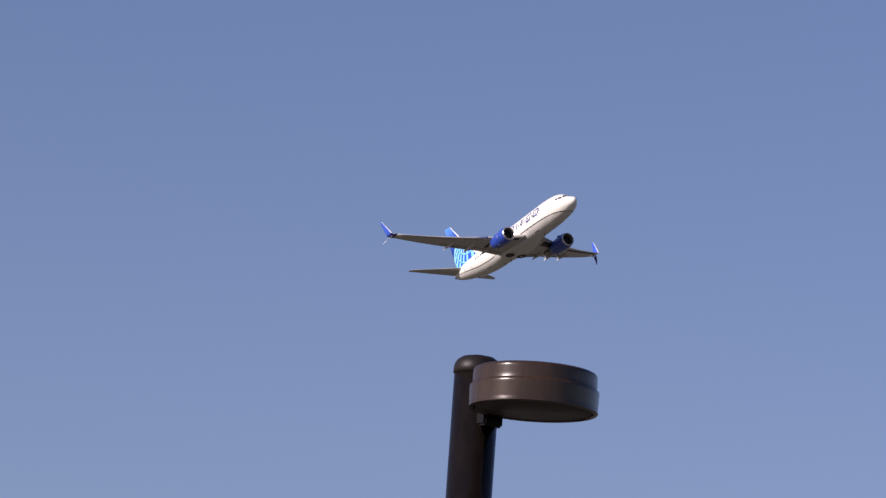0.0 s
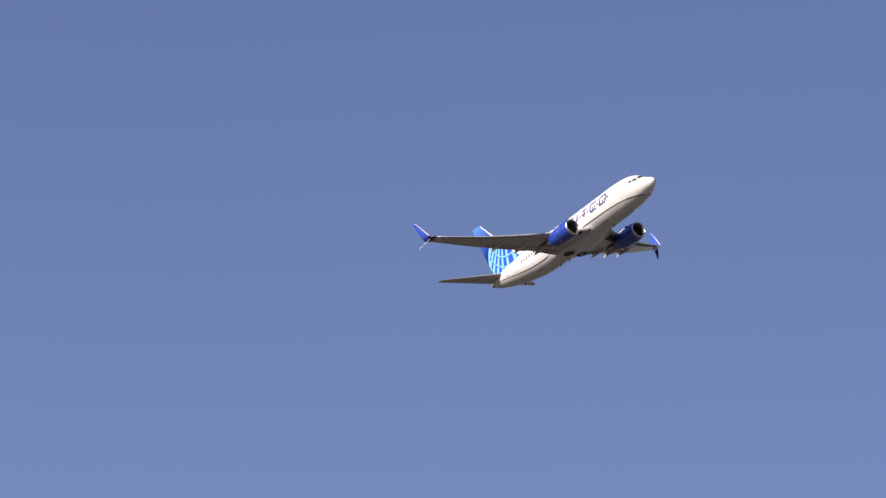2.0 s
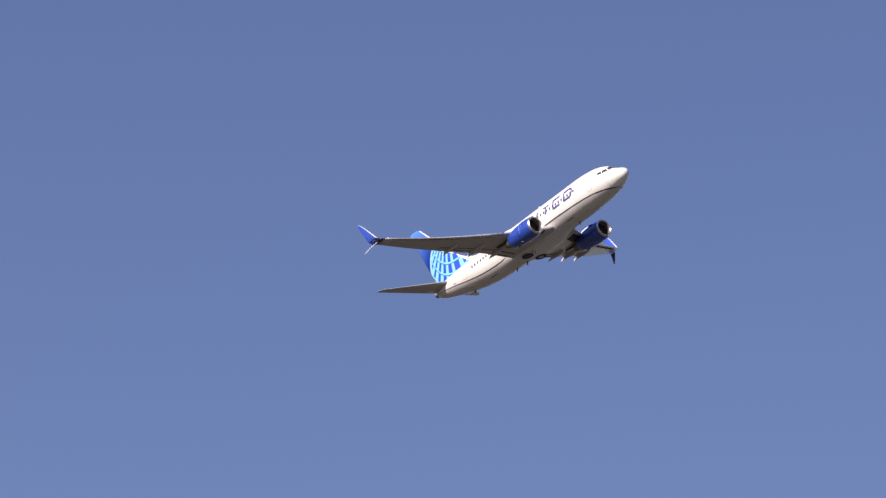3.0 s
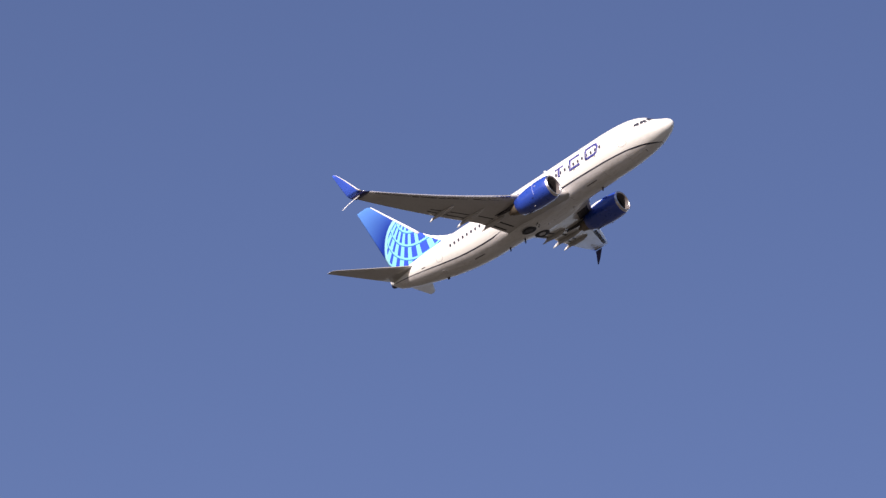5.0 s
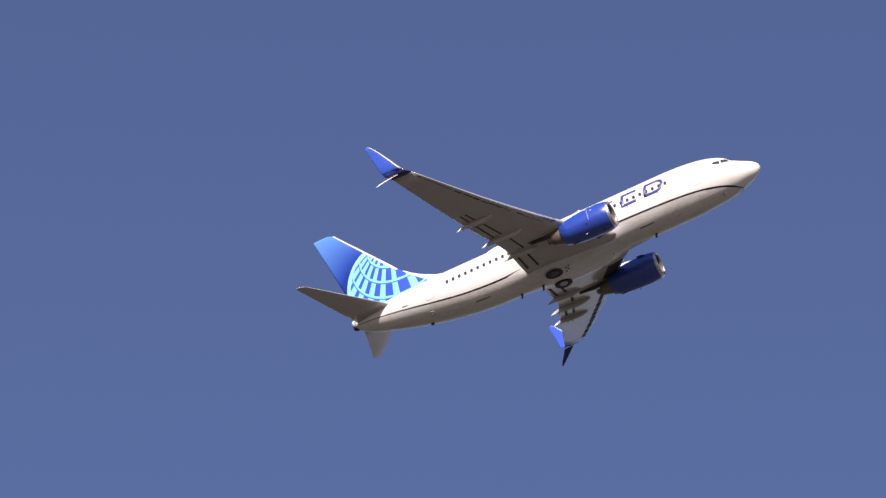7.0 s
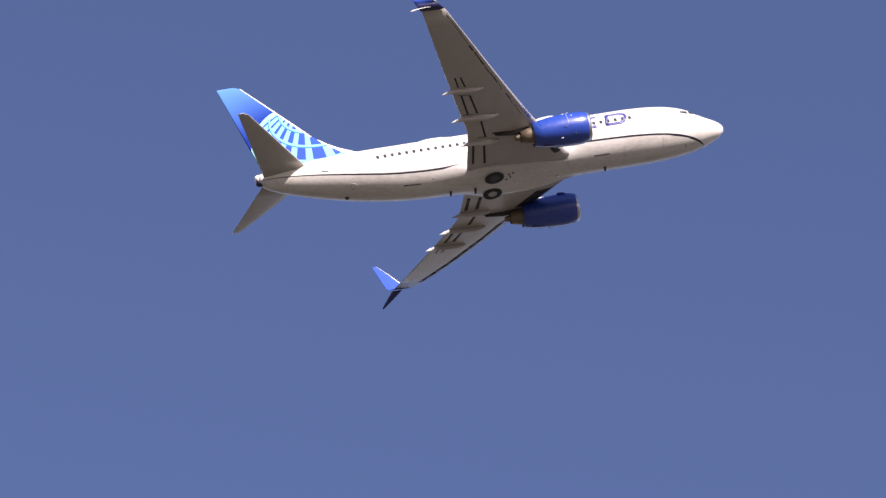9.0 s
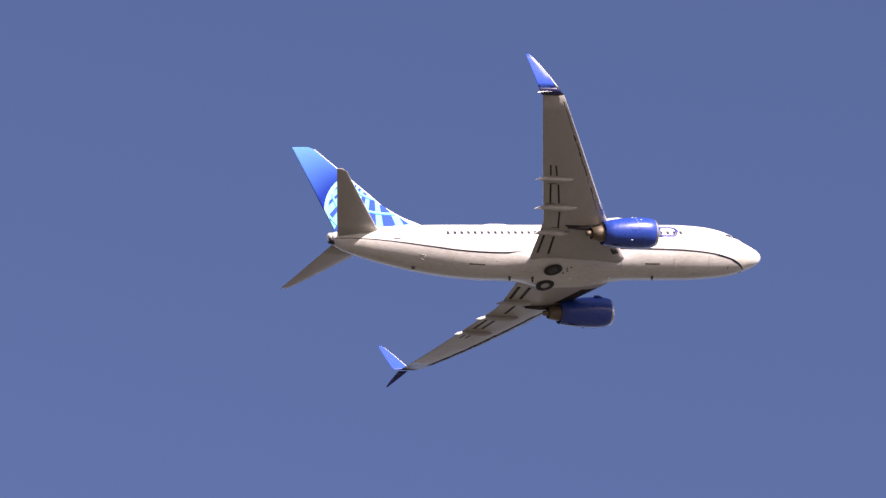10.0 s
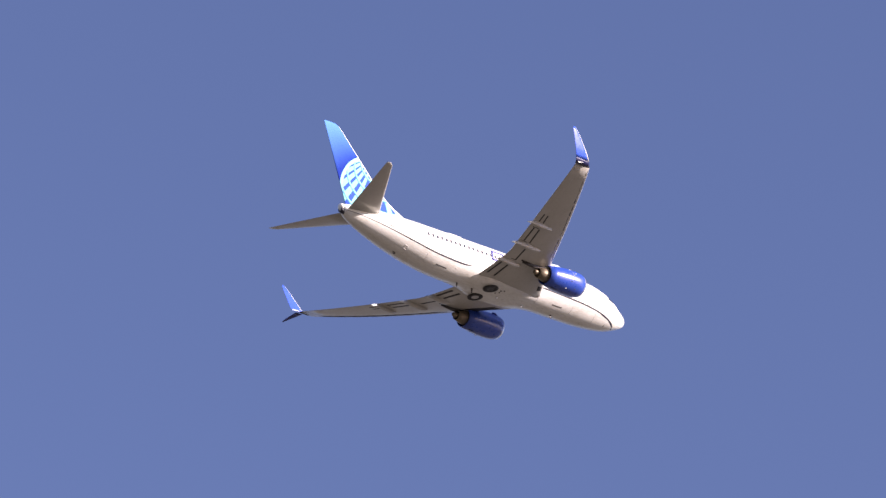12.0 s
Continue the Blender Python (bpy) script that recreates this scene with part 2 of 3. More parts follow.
def spline(table, s):
    """Smooth (monotone where the table is) value of a table of (s, value, ...) at s."""
    xs = [r[0] for r in table]
    if s <= xs[0]:
        return table[0][1:]
    if s >= xs[-1]:
        return table[-1][1:]
    i = max(k for k in range(len(xs) - 1) if xs[k] <= s)
    h, out = xs[i + 1] - xs[i], []
    u = (s - xs[i]) / h
    for c in range(1, len(table[0])):
        d = [(table[k + 1][c] - table[k][c]) / (xs[k + 1] - xs[k]) for k in range(len(xs) - 1)]

        def slope(k):
            if k == 0 or k == len(xs) - 1:
                return d[min(k, len(d) - 1)]
            return 0.0 if d[k - 1] * d[k] <= 0 else 2 * d[k - 1] * d[k] / (d[k - 1] + d[k])
        a, b = slope(i), slope(i + 1)
        out.append(table[i][c] * (2 * u**3 - 3 * u**2 + 1) + table[i + 1][c] * (3 * u**2 - 2 * u**3) + h * (a * (u**3 - 2 * u**2 + u) + b * (u**3 - u**2)))
    return tuple(out)


# stations of the hull: behind the nose, half width, top, bottom
HULL = [
    (0.0, 0.03, -0.42, -0.48), (0.06, 0.20, -0.24, -0.66), (0.2, 0.38, -0.07, -0.84), (0.5, 0.62, 0.13, -1.06), (1.0, 0.92, 0.36, -1.27),
    (1.5, 1.15, 0.62, -1.46), (2.0, 1.34, 1.00, -1.62), (2.5, 1.45, 1.32, -1.73), (3.2, 1.59, 1.60, -1.84), (4.2, 1.73, 1.83, -1.93),
    (5.5, 1.84, 1.96, -2.0), (6.5, 1.88, 2.005, -2.005), (20.0, 1.88, 2.005, -2.005), (22.0, 1.87, 2.005, -1.92), (24.0, 1.82, 2.0, -1.67),
    (26.0, 1.66, 1.98, -1.29), (28.0, 1.38, 1.93, -0.79), (30.0, 1.00, 1.84, -0.18), (31.4, 0.62, 1.72, 0.36), (32.1, 0.36, 1.60, 0.90)]
# height of the dark line along the hull
LINE = [(1.45, -1.54), (1.8, -1.50), (2.1, -1.42), (2.75, -1.26), (4.2, -1.04), (5.75, -0.92), (7.35, -0.84), (9.0, -0.79), (11.0, -0.75),
        (14.0, -0.80), (18.4, -0.95), (20.3, -1.03), (21.4, -0.99), (23.2, -0.84), (25.7, -0.40), (27.8, 0.08), (30.1, 0.60), (32.1, 1.02)]


def hull_point(s, angle, side=-1, out=0.0):
    """On the hull: angle in degrees from its top; side -1 is the right-hand side."""
    w, top, bottom = spline(HULL, s)
    c, h, a = (top + bottom) / 2, (top - bottom) / 2, radians(angle)
    return V(s, side * (w + out) * math.sin(a), c + (h + out) * math.cos(a))


def hull_angle(s, z):
    w, top, bottom = spline(HULL, s)
    return math.degrees(math.acos(max(-1, min(1, (z - (top + bottom) / 2) / ((top - bottom) / 2)))))


def hull_patch(s_z, side=-1, out=0.008, n=4, by_angle=False):
    """A patch that hugs the hull, between four corners given as s and z (or s and angle)."""
    bm = bmesh.new()
    (a, b, c, d) = s_z
    grid = []
    for i in range(n + 1):
        row = []
        for j in range(n + 1):
            u, v = i / n, j / n
            s = (1 - u) * ((1 - v) * a[0] + v * d[0]) + u * ((1 - v) * b[0] + v * c[0])
            z = (1 - u) * ((1 - v) * a[1] + v * d[1]) + u * ((1 - v) * b[1] + v * c[1])
            row.append(bm.verts.new(hull_point(s, z if by_angle else hull_angle(s, z), side, out)))
        grid.append(row)
    for i in range(n):
        for j in range(n):
            bm.faces.new((grid[i][j], grid[i + 1][j], grid[i + 1][j + 1], grid[i][j + 1]))
    return solid(bm, 0.02)


def solid(bm, thickness):
    """Gives a sheet of faces thickness, inwards."""
    bmesh.ops.recalc_face_normals(bm, faces=bm.faces)
    bmesh.ops.solidify(bm, geom=list(bm.faces), thickness=thickness)
    return bm


def hull_stroke(points, width, side=-1, out=0.006, step=0.25):
    """A painted stroke along a polyline of (s, z) on the hull."""
    bm, fine = bmesh.new(), []
    for (s0, z0), (s1, z1) in zip(points, points[1:]):
        k = max(2, int(math.hypot(s1 - s0, z1 - z0) / step))
        fine += [(s0 + (s1 - s0) * i / k, z0 + (z1 - z0) * i / k) for i in range(k)]
    fine.append(points[-1])
    closed = math.dist(points[0], points[-1]) < 1e-6
    rows = []
    for i, (s, z) in enumerate(fine):
        a = fine[-2] if closed and i == 0 else fine[max(i - 1, 0)]
        b = fine[1] if closed and i == len(fine) - 1 else fine[min(i + 1, len(fine) - 1)]
        t = Vector((b[0] - a[0], b[1] - a[1])).normalized() * (width / 2)
        rows.append([bm.verts.new(hull_point(s + k * -t.y, hull_angle(s, z + k * t.x), side, out)) for k in (-1, 1)])
    for p, q in zip(rows, rows[1:]):
        bm.faces.new((p[0], p[1], q[1], q[0]))
    return solid(bm, 0.012)


def foil(le, te, thick, n=14, camber=0.02, up=Vector((0, 0, 1))):
    """A closed wing section from leading to trailing edge point."""
    chord, ring = te - le, []
    length = chord.length
    for k in range(2 * n):
        x = 0.5 - 0.5 * math.cos(math.pi * (k if k <= n else 2 * n - k) / n)
        t = 5 * thick * (0.2969 * math.sqrt(x) - 0.126 * x - 0.3516 * x**2 + 0.2843 * x**3 - 0.1015 * x**4) + 0.0015
        sign = 1 if k <= n else -1
        ring.append(le + chord * x + up * length * (sign * t + camber * 4 * x * (1 - x) * 0.5))
    return ring


def tube(rings, n=28, squash=1.0, caps=False, tilt=0.0):
    """Rings (x, y, z, radius) about the x axis; squash flattens the lower half; tilt rakes the first ring."""
    out = []
    for i, (x, y, z, r) in enumerate(rings):
        ring = []
        for j in range(n):
            a = TAU * j / n
            dz = math.cos(a) * r
            if dz < 0:
                dz *= squash
            ring.append(Vector((x + (tilt * dz if i in (0, 1) else 0), y + math.sin(a) * r, z + dz)))
        out.append(ring)
    return loft(out, caps)


def box(bm, lo, hi):
    v = [bm.verts.new((x, y, z)) for x in (lo[0], hi[0]) for y in (lo[1], hi[1]) for z in (lo[2], hi[2])]
    for f in ((0, 1, 3, 2), (4, 6, 7, 5), (0, 4, 5, 1), (2, 3, 7, 6), (0, 2, 6, 4), (1, 5, 7, 3)):
        bm.faces.new([v[i] for i in f])
    return bm


# ---------------------------------------------------------------- ground
def build_ground():
    bm = bmesh.new()
    ring, centre = [], bm.verts.new((0, 0, 0))
    last = None
    for r in (6, 30, 150, 700, 2400, 6000):
        now = [bm.verts.new((r * math.cos(TAU * k / 48), r * math.sin(TAU * k / 48), 0)) for k in range(48)]
        for k in range(48):
            j = (k + 1) % 48
            bm.faces.new((centre, now[k], now[j]) if last is None else (last[k], now[k], now[j], last[j]))
        last = now
    ob = part("ground", bm, ground_material(), None)
    tagged(ob, "dry open field of pale grass and soil", "ground", kind="structure")


# ---------------------------------------------------------------- lamp post
def build_street_lamp(x, y, turn):
    """Round-headed lamp on a round pole; the head hangs from a short arm along the lamp's own x."""
    lamp = new("street_lamp")
    tagged(lamp, "dark bronze pole lamp with a round drum head", "street lamp")
    lamp.matrix_basis = pose(x, y, 0, 0, 0, turn)

    def turned(profile, n=40, cx=0.0):
        bm = bmesh.new()
        rings = [[Vector((cx + r * math.cos(TAU * k / n), r * math.sin(TAU * k / n), z)) for k in range(n)] for r, z in profile]
        return loft(rings, True, bm)
    top = 4.327
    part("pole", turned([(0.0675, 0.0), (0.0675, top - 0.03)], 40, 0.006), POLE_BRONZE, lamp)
    part("base_cover", turned([(0.13, 0.0), (0.13, 0.05), (0.10, 0.09), (0.066, 0.10)], 40, 0.006), BRONZE, lamp)
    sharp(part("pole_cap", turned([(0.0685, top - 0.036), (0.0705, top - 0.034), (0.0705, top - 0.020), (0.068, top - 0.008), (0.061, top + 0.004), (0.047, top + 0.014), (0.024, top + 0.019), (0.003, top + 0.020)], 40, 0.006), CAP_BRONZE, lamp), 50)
    # arm between the pole and the drum
    bm = box(bmesh.new(), (0.045, -0.036, top - 0.197), (0.098, 0.036, top - 0.07))
    bmesh.ops.bevel(bm, geom=list(bm.edges), offset=0.006, segments=2, affect="EDGES")
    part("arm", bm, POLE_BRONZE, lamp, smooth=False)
    cx, r, z0 = 0.270, 0.180, top - 0.168
    prof = [(0.02, z0 + 0.119), (r - 0.024, z0 + 0.118)]
    prof += [(r - 0.012 + 0.012 * math.sin(q), z0 + 0.105 + 0.012 * math.cos(q)) for q in (0.25, 0.6, 0.95, 1.3, 1.57)]
    prof += [(r, z0 + 0.100), (r + 0.0004, z0 + 0.084), (r, z0 + 0.072), (r + 0.0008, z0 + 0.069)]
    prof += [(r + 0.0012 + 0.0060 * math.sin(q), z0 + 0.062 + 0.005 * math.cos(q)) for q in (0.3, 0.7, 1.1, 1.57)]
    prof += [(r + 0.0074, z0 + 0.058), (r + 0.0072, z0 + 0.054), (r + 0.0060, z0 + 0.016), (r + 0.0059, z0 + 0.012), (r + 0.0066, z0 + 0.008), (r + 0.0066, z0 + 0.002), (r + 0.004, z0), (r - 0.004, z0), (r - 0.006, z0 + 0.003), (r - 0.007, z0 + 0.008), (0.02, z0 + 0.009)]
    drum = sharp(part("drum_head", turned(prof, 72, cx), BRONZE, lamp, "round drum housing with a stepped lower skirt"), 50)
    part("lens", turned([(0.02, z0 + 0.006), (r - 0.010, z0 + 0.006), (r - 0.012, z0 + 0.003), (0.02, z0 + 0.002)], 40, cx), LENS, drum)
    return lamp


# ---------------------------------------------------------------- airliner
WING = [  # across, leading edge, trailing edge, thickness
    (1.2, 11.0, 18.35, 0.14), (2.3, 11.75, 18.38, 0.135), (3.6, 12.62, 18.40, 0.125), (5.2, 13.60, 18.46, 0.115), (6.5, 14.38, 18.82, 0.11),
    (9.5, 16.06, 19.70, 0.105), (13.0, 18.0, 20.68, 0.10), (16.9, 20.22, 21.74, 0.09)]


def wing_z(y):
    return -1.35 + math.tan(radians(6)) * (y - 1.9) + 0.0051 * max(0, y - 1.9) ** 2


def wing_twist(y):
    """Half the rise of the leading over the trailing edge, by the chord: the outer wing washes out."""
    return 0.01 - 0.026 * max(0.0, min(1.0, (y - 6.0) / 6.0))


def wing_at(y):
    le, te, t = spline(WING, y)
    return le, te, t


def wing_under(y, chord, side, drop=0.0):
    """A point under the wing, at a fraction of its chord."""
    le, te, t = wing_at(y)
    c, chord = te - le, max(chord, 0.004)
    th = 5 * t * (0.2969 * math.sqrt(chord) - 0.126 * chord - 0.3516 * chord**2 + 0.2843 * chord**3 - 0.1015 * chord**4)
    z = wing_z(y) + c * (-th + 0.02 * 2 * chord * (1 - chord)) + c * (0.5 - chord) * 2 * wing_twist(y)
    return V(le + c * chord, side * y, z - drop)


def wing_strip(points, width, side, drop=0.006):
    """A strip under the wing, for gaps, lines and painted shade, along points (across, chord fraction)."""
    bm, rows = bmesh.new(), []
    for y, c in points:
        le, te, _ = wing_at(y)
        d = width / 2 / (te - le)
        rows.append([bm.verts.new(wing_under(y, c + k * d, side, drop)) for k in (-1, -0.5, 0, 0.5, 1)])
    for p, q in zip(rows, rows[1:]):
        for k in range(4):
            bm.faces.new((p[k], p[k + 1], q[k + 1], q[k]))
    return solid(bm, 0.02)


def chordwise_strip(y, c0, c1, width, side, drop=0.006):
    bm, rows = bmesh.new(), []
    for i in range(7):
        c = c0 + (c1 - c0) * i / 6
        rows.append([bm.verts.new(wing_under(y + k * width / 2, c, side, drop)) for k in (-1, 1)])
    for p, q in zip(rows, rows[1:]):
        bm.faces.new((p[0], p[1], q[1], q[0]))
    return solid(bm, 0.02)


def along(y0, y1, s0, s1, n=6):
    """Points (across, chord fraction) on the straight way between two places under the wing."""
    out = []
    for i in range(n + 1):
        y, s = y0 + (y1 - y0) * i / n, s0 + (s1 - s0) * i / n
        le, te, _ = wing_at(y)
        out.append((y, max(0.005, min(0.985, (s - le) / (te - le)))))
    return out


# fairing between the wings: how far it swells along the hull, and round it (degrees from the keel)
SWELL = [(9.2, 0.0), (10.4, 0.07), (11.4, 0.28), (12.4, 0.66), (13.6, 0.95), (14.8, 1.0), (16.2, 1.0), (17.0, 0.84), (17.8, 0.50), (18.6, 0.22), (19.8, 0.07), (22.2, 0.0)]
FLARE = [(0, 0.105), (15, 0.18), (25, 0.315), (32, 0.45), (42, 0.52), (51, 0.42), (58, 0.16), (64, 0.0), (77, -0.04)]


def fairing_out(s, x):
    size = spline(SWELL, s)[0]
    return spline(FLARE, x)[0] * size - 0.02 * (1 - size)


def build_hull(jet):
    stations = sorted({*[r[0] for r in HULL], *[0.03, 0.12, 0.33, 0.75, 1.25, 1.45, 1.6, 1.75, 2.25, 2.85, 3.7, 4.8], *[7 + i * 1.0 for i in range(13)], 21, 23, 25, 27, 29, 30.7, 31.8})
    up, low, rings = 13, 8, []
    for s in stations:
        z = spline(LINE, s)[0]
        a = min(hull_angle(s, z), 178.0) if s >= 1.45 else 178.0
        b = min(a + (4.0 if s > 4 else (5.5 if s > 2.6 else 8.0)), 179.0)
        half = [a * i / up for i in range(up + 1)] + [b + (180 - b) * i / low for i in range(low + 1)]
        right = [hull_point(s, q, -1) for q in half]
        left = [hull_point(s, q, 1) for q in half[1:-1]]
        rings.append(right + left[::-1])
    m = len(rings[0])
    half_n = up + low + 1

    def index(i, j):
        k = j if j < half_n else m - 1 - j
        return 0 if k < up else (1 if k == up and stations[i] >= 1.45 else (0 if stations[i] < 1.45 else 2))
    body = part("fuselage", loft(rings, True, None, index), [WHITE, NAVY, BELLY], jet, "white upper hull, thin dark line, pale grey belly")
    # blunt exhaust at the tail
    part("tail_cone", tube([(NOSE_X - 32.06, 0, 1.26, 0.365), (NOSE_X - 32.2, 0, 1.30, 0.31), (NOSE_X - 32.30, 0, 1.34, 0.22), (NOSE_X - 32.34, 0, 1.36, 0.12), (NOSE_X - 32.35, 0, 1.36, 0.02)], 24, 1, True), WHITE, body)
    part("tail_exhaust", tube([(NOSE_X - 31.7, 0, 0.96, 0.26), (NOSE_X - 32.1, 0, 1.02, 0.25), (NOSE_X - 32.28, 0, 1.05, 0.22), (NOSE_X - 32.30, 0, 1.06, 0.17), (NOSE_X - 32.1, 0, 1.03, 0.15)], 24, 1, True), NAVY, body, "dark tail exhaust pipe")
    # fairing between the wings: swells out of the hull, flat below, and runs back into it
    rings = []
    for k in range(40):
        s = 9.2 + 13.0 * k / 39
        half = [(x, fairing_out(s, x)) for x in range(0, 77, 4)]
        rings.append([hull_point(s, 180 - x, -1, out) for x, out in half[::-1]] + [hull_point(s, 180 - x, 1, out) for x, out in half[1:]])
    fairing = part("belly_fairing", loft(rings), BELLY, jet)
    return body, fairing


def window_mesh():
    """One cabin window: a rounded, slightly sunk-looking pane with a frame ring."""
    bm = bmesh.new()
    rings = []
    for w, h, d in ((0.128, 0.180, -0.004), (0.124, 0.176, 0.010), (0.104, 0.148, 0.010), (0.100, 0.144, 0.006)):
        ring = []
        for k in range(16):
            a = TAU * k / 16
            sx, sz = math.cos(a), math.sin(a)
            ring.append(Vector((w * math.copysign(abs(sx) ** 0.6, sx), d, h * math.copysign(abs(sz) ** 0.6, sz))))
        rings.append(ring)
    loft(rings, True, bm, lambda i, j: 0 if i < 2 else 1)
    bm.faces.ensure_lookup_table()
    bm.faces[-1].material_index = 1
    bmesh.ops.recalc_face_normals(bm, faces=bm.faces)
    data = bpy.data.meshes.new("window")
    bm.to_mesh(data)
    bm.free()
    for m in (OUTLINE, GLASS):
        data.materials.append(m)
    return data


def build_windows(body):
    data = window_mesh()
    for side in (-1, 1):
        for i in range(36):
            s = 6.57 + i * 0.5012
            if i in (13,):
                continue
            a = hull_angle(s, 0.46)
            p, q = hull_point(s, a, side), hull_point(s, a, side, 0.5)
            out = (q - p).normalized()
            ahead = Vector((1, 0, 0))
            ahead = (ahead - out * ahead.dot(out)).normalized()
            up = ahead.cross(out) * 1.0
            if up.z < 0:
                up, ahead = -up, -ahead
            ob = new("window", data)
            ob.parent = body
            m = Matrix((ahead, out, up)).transposed().to_4x4()
            m.translation = p
            ob.matrix_basis = m
        # flight deck
        for corners in (((1.46, 4), (2.02, 4), (1.96, 36), (1.62, 44)), ((1.74, 54), (2.00, 40), (2.38, 52), (2.34, 67)), ((2.48, 55), (2.92, 61), (2.96, 69), (2.44, 69))):
            part("cockpit_window", hull_patch(corners, side, 0.010, 5, True), GLASS, body)


def build_markings(body):
    # doors on the right-hand side and the left
    for side in (-1, 1):
        for s0, s1, z0, z1, w in ((4.05, 4.82, -0.62, 1.12, 0.03), (25.35, 26.08, -0.18, 1.28, 0.03), (13.0, 13.5, 0.0, 0.95, 0.02)):
            c = 0.12
            ring = [(s0 + c, z0), (s1 - c, z0), (s1, z0 + c), (s1, z1 - c), (s1 - c, z1), (s0 + c, z1), (s0, z1 - c), (s0, z0 + c), (s0 + c, z0)]
            part("door_outline", hull_stroke(ring, w, side), OUTLINE, body)
    for s0, s1, z in ((8.4, 9.5, -1.66), (21.55, 22.7, -1.66)):
        part("hatch_slot", hull_stroke([(s0, z), (s1, z + (0.08 if s0 > 20 else 0.0))], 0.045, -1, 0.012), DARK, body)
    part("hatch_outline", hull_stroke([(25.88, -1.13), (26.2, -1.05), (26.2, -0.86), (25.88, -0.93), (25.88, -1.13)], 0.05, -1, 0.006, 0.1), OUTLINE, body)
    for s, z in ((25.75, -0.42), (27.55, 0.22)):
        part("vent", hull_stroke([(s, z), (s + 0.45, z + 0.08)], 0.07, -1), DARK, body)
    part("handle_mark", hull_stroke([(26.32, 0.44), (26.30, 0.62)], 0.07, -1), OUTLINE, body)
    part("handle_mark", hull_stroke([(3.4, 0.1), (3.9, 0.08)], 0.05, -1), OUTLINE, body)
    for s, z in ((7.2, -0.05), (9.6, -0.05)):
        part("service_mark", hull_stroke([(s, z), (s + 0.16, z)], 0.09, -1), OUTLINE, body)
    # skin joints and a small vent under the nose, a vent on the fin's foot
    for s, z0, z1 in ((4.6, -1.15, -1.82), (7.3, -1.30, -1.88), (23.9, -1.00, -1.55)):
        part("skin_joint", hull_stroke([(s, z0), (s + 0.02, z1)], 0.022, -1, 0.006, 0.12), OUTLINE, body)
    part("vent", hull_stroke([(3.0, -1.62), (3.03, -1.74)], 0.05, -1, 0.006, 0.05), DARK_HUB, body)
    part("vent", hull_stroke([(20.6, -1.52), (20.72, -1.53)], 0.05, -1, 0.006, 0.05), OUTLINE, body)
    # livery: plain slanted frames and bars in blue
    lean = 0.16
    for s0, s1, kind in ((6.86, 8.16, "frame"), (8.95, 10.05, "bracket"), (10.75, 11.75, "bar"), (12.55, 12.85, "bar"), (13.55, 14.85, "frame"), (15.6, 16.9, "frame")):
        z0, z1 = 0.13, 1.02
        if kind == "frame":
            c = 0.36 if s0 < 7 else 0.03
            ring = [(s1 + lean / 2, z0), (s0 + c + lean / 2, z0), (s0 + 0.3 * c + lean / 2, z0 + 0.3 * c), (s0 + lean / 3, z0 + c), (s0 - lean / 3, z1 - c), (s0 + 0.3 * c - lean / 2, z1 - 0.3 * c), (s0 + c - lean / 2, z1), (s1 - lean / 2, z1), (s1 + lean / 2, z0)]
            part("livery_frame", hull_stroke(ring, 0.23, -1, 0.007, 0.1), LETTER, body)
        elif kind == "bracket":
            part("livery_bar", hull_stroke([(s1, z0 - 0.11), (s1 - lean, z1 + 0.11)], 0.25, -1, 0.007, 0.1), LETTER, body)
            for z in (z0, z1):
                part("livery_bar", hull_stroke([(s1 - 0.1 - lean * (z - z0), z), (s0 - lean * (z - z0), z)], 0.22, -1, 0.010, 0.1), LETTER, body)
        else:
            m = (s0 + s1) / 2
            part("livery_bar", hull_stroke([(m + lean / 2, z0), (m - lean / 2, z1)], 0.27, -1, 0.007, 0.15), LETTER, body)
            if s1 - s0 > 0.5:
                part("livery_bar", hull_stroke([(s0 - lean / 2, z1 - 0.07), (s1 - lean / 2, z1 - 0.07)], 0.17, -1, 0.010, 0.15), LETTER, body)


def blade(s, z, length, height, lean, thick=0.05, sign=1):
    """A small swept blade aerial."""
    rings = []
    for k in (0, 0.5, 1):
        le, te = s + lean * k, s + length * (1 - 0.35 * k) + lean * k
        rings.append(foil(V(le, 0, z + sign * height * k), V(te, 0, z + sign * height * k), thick / length, 5, 0.0, Vector((0, 1, 0))))
    return loft(rings)


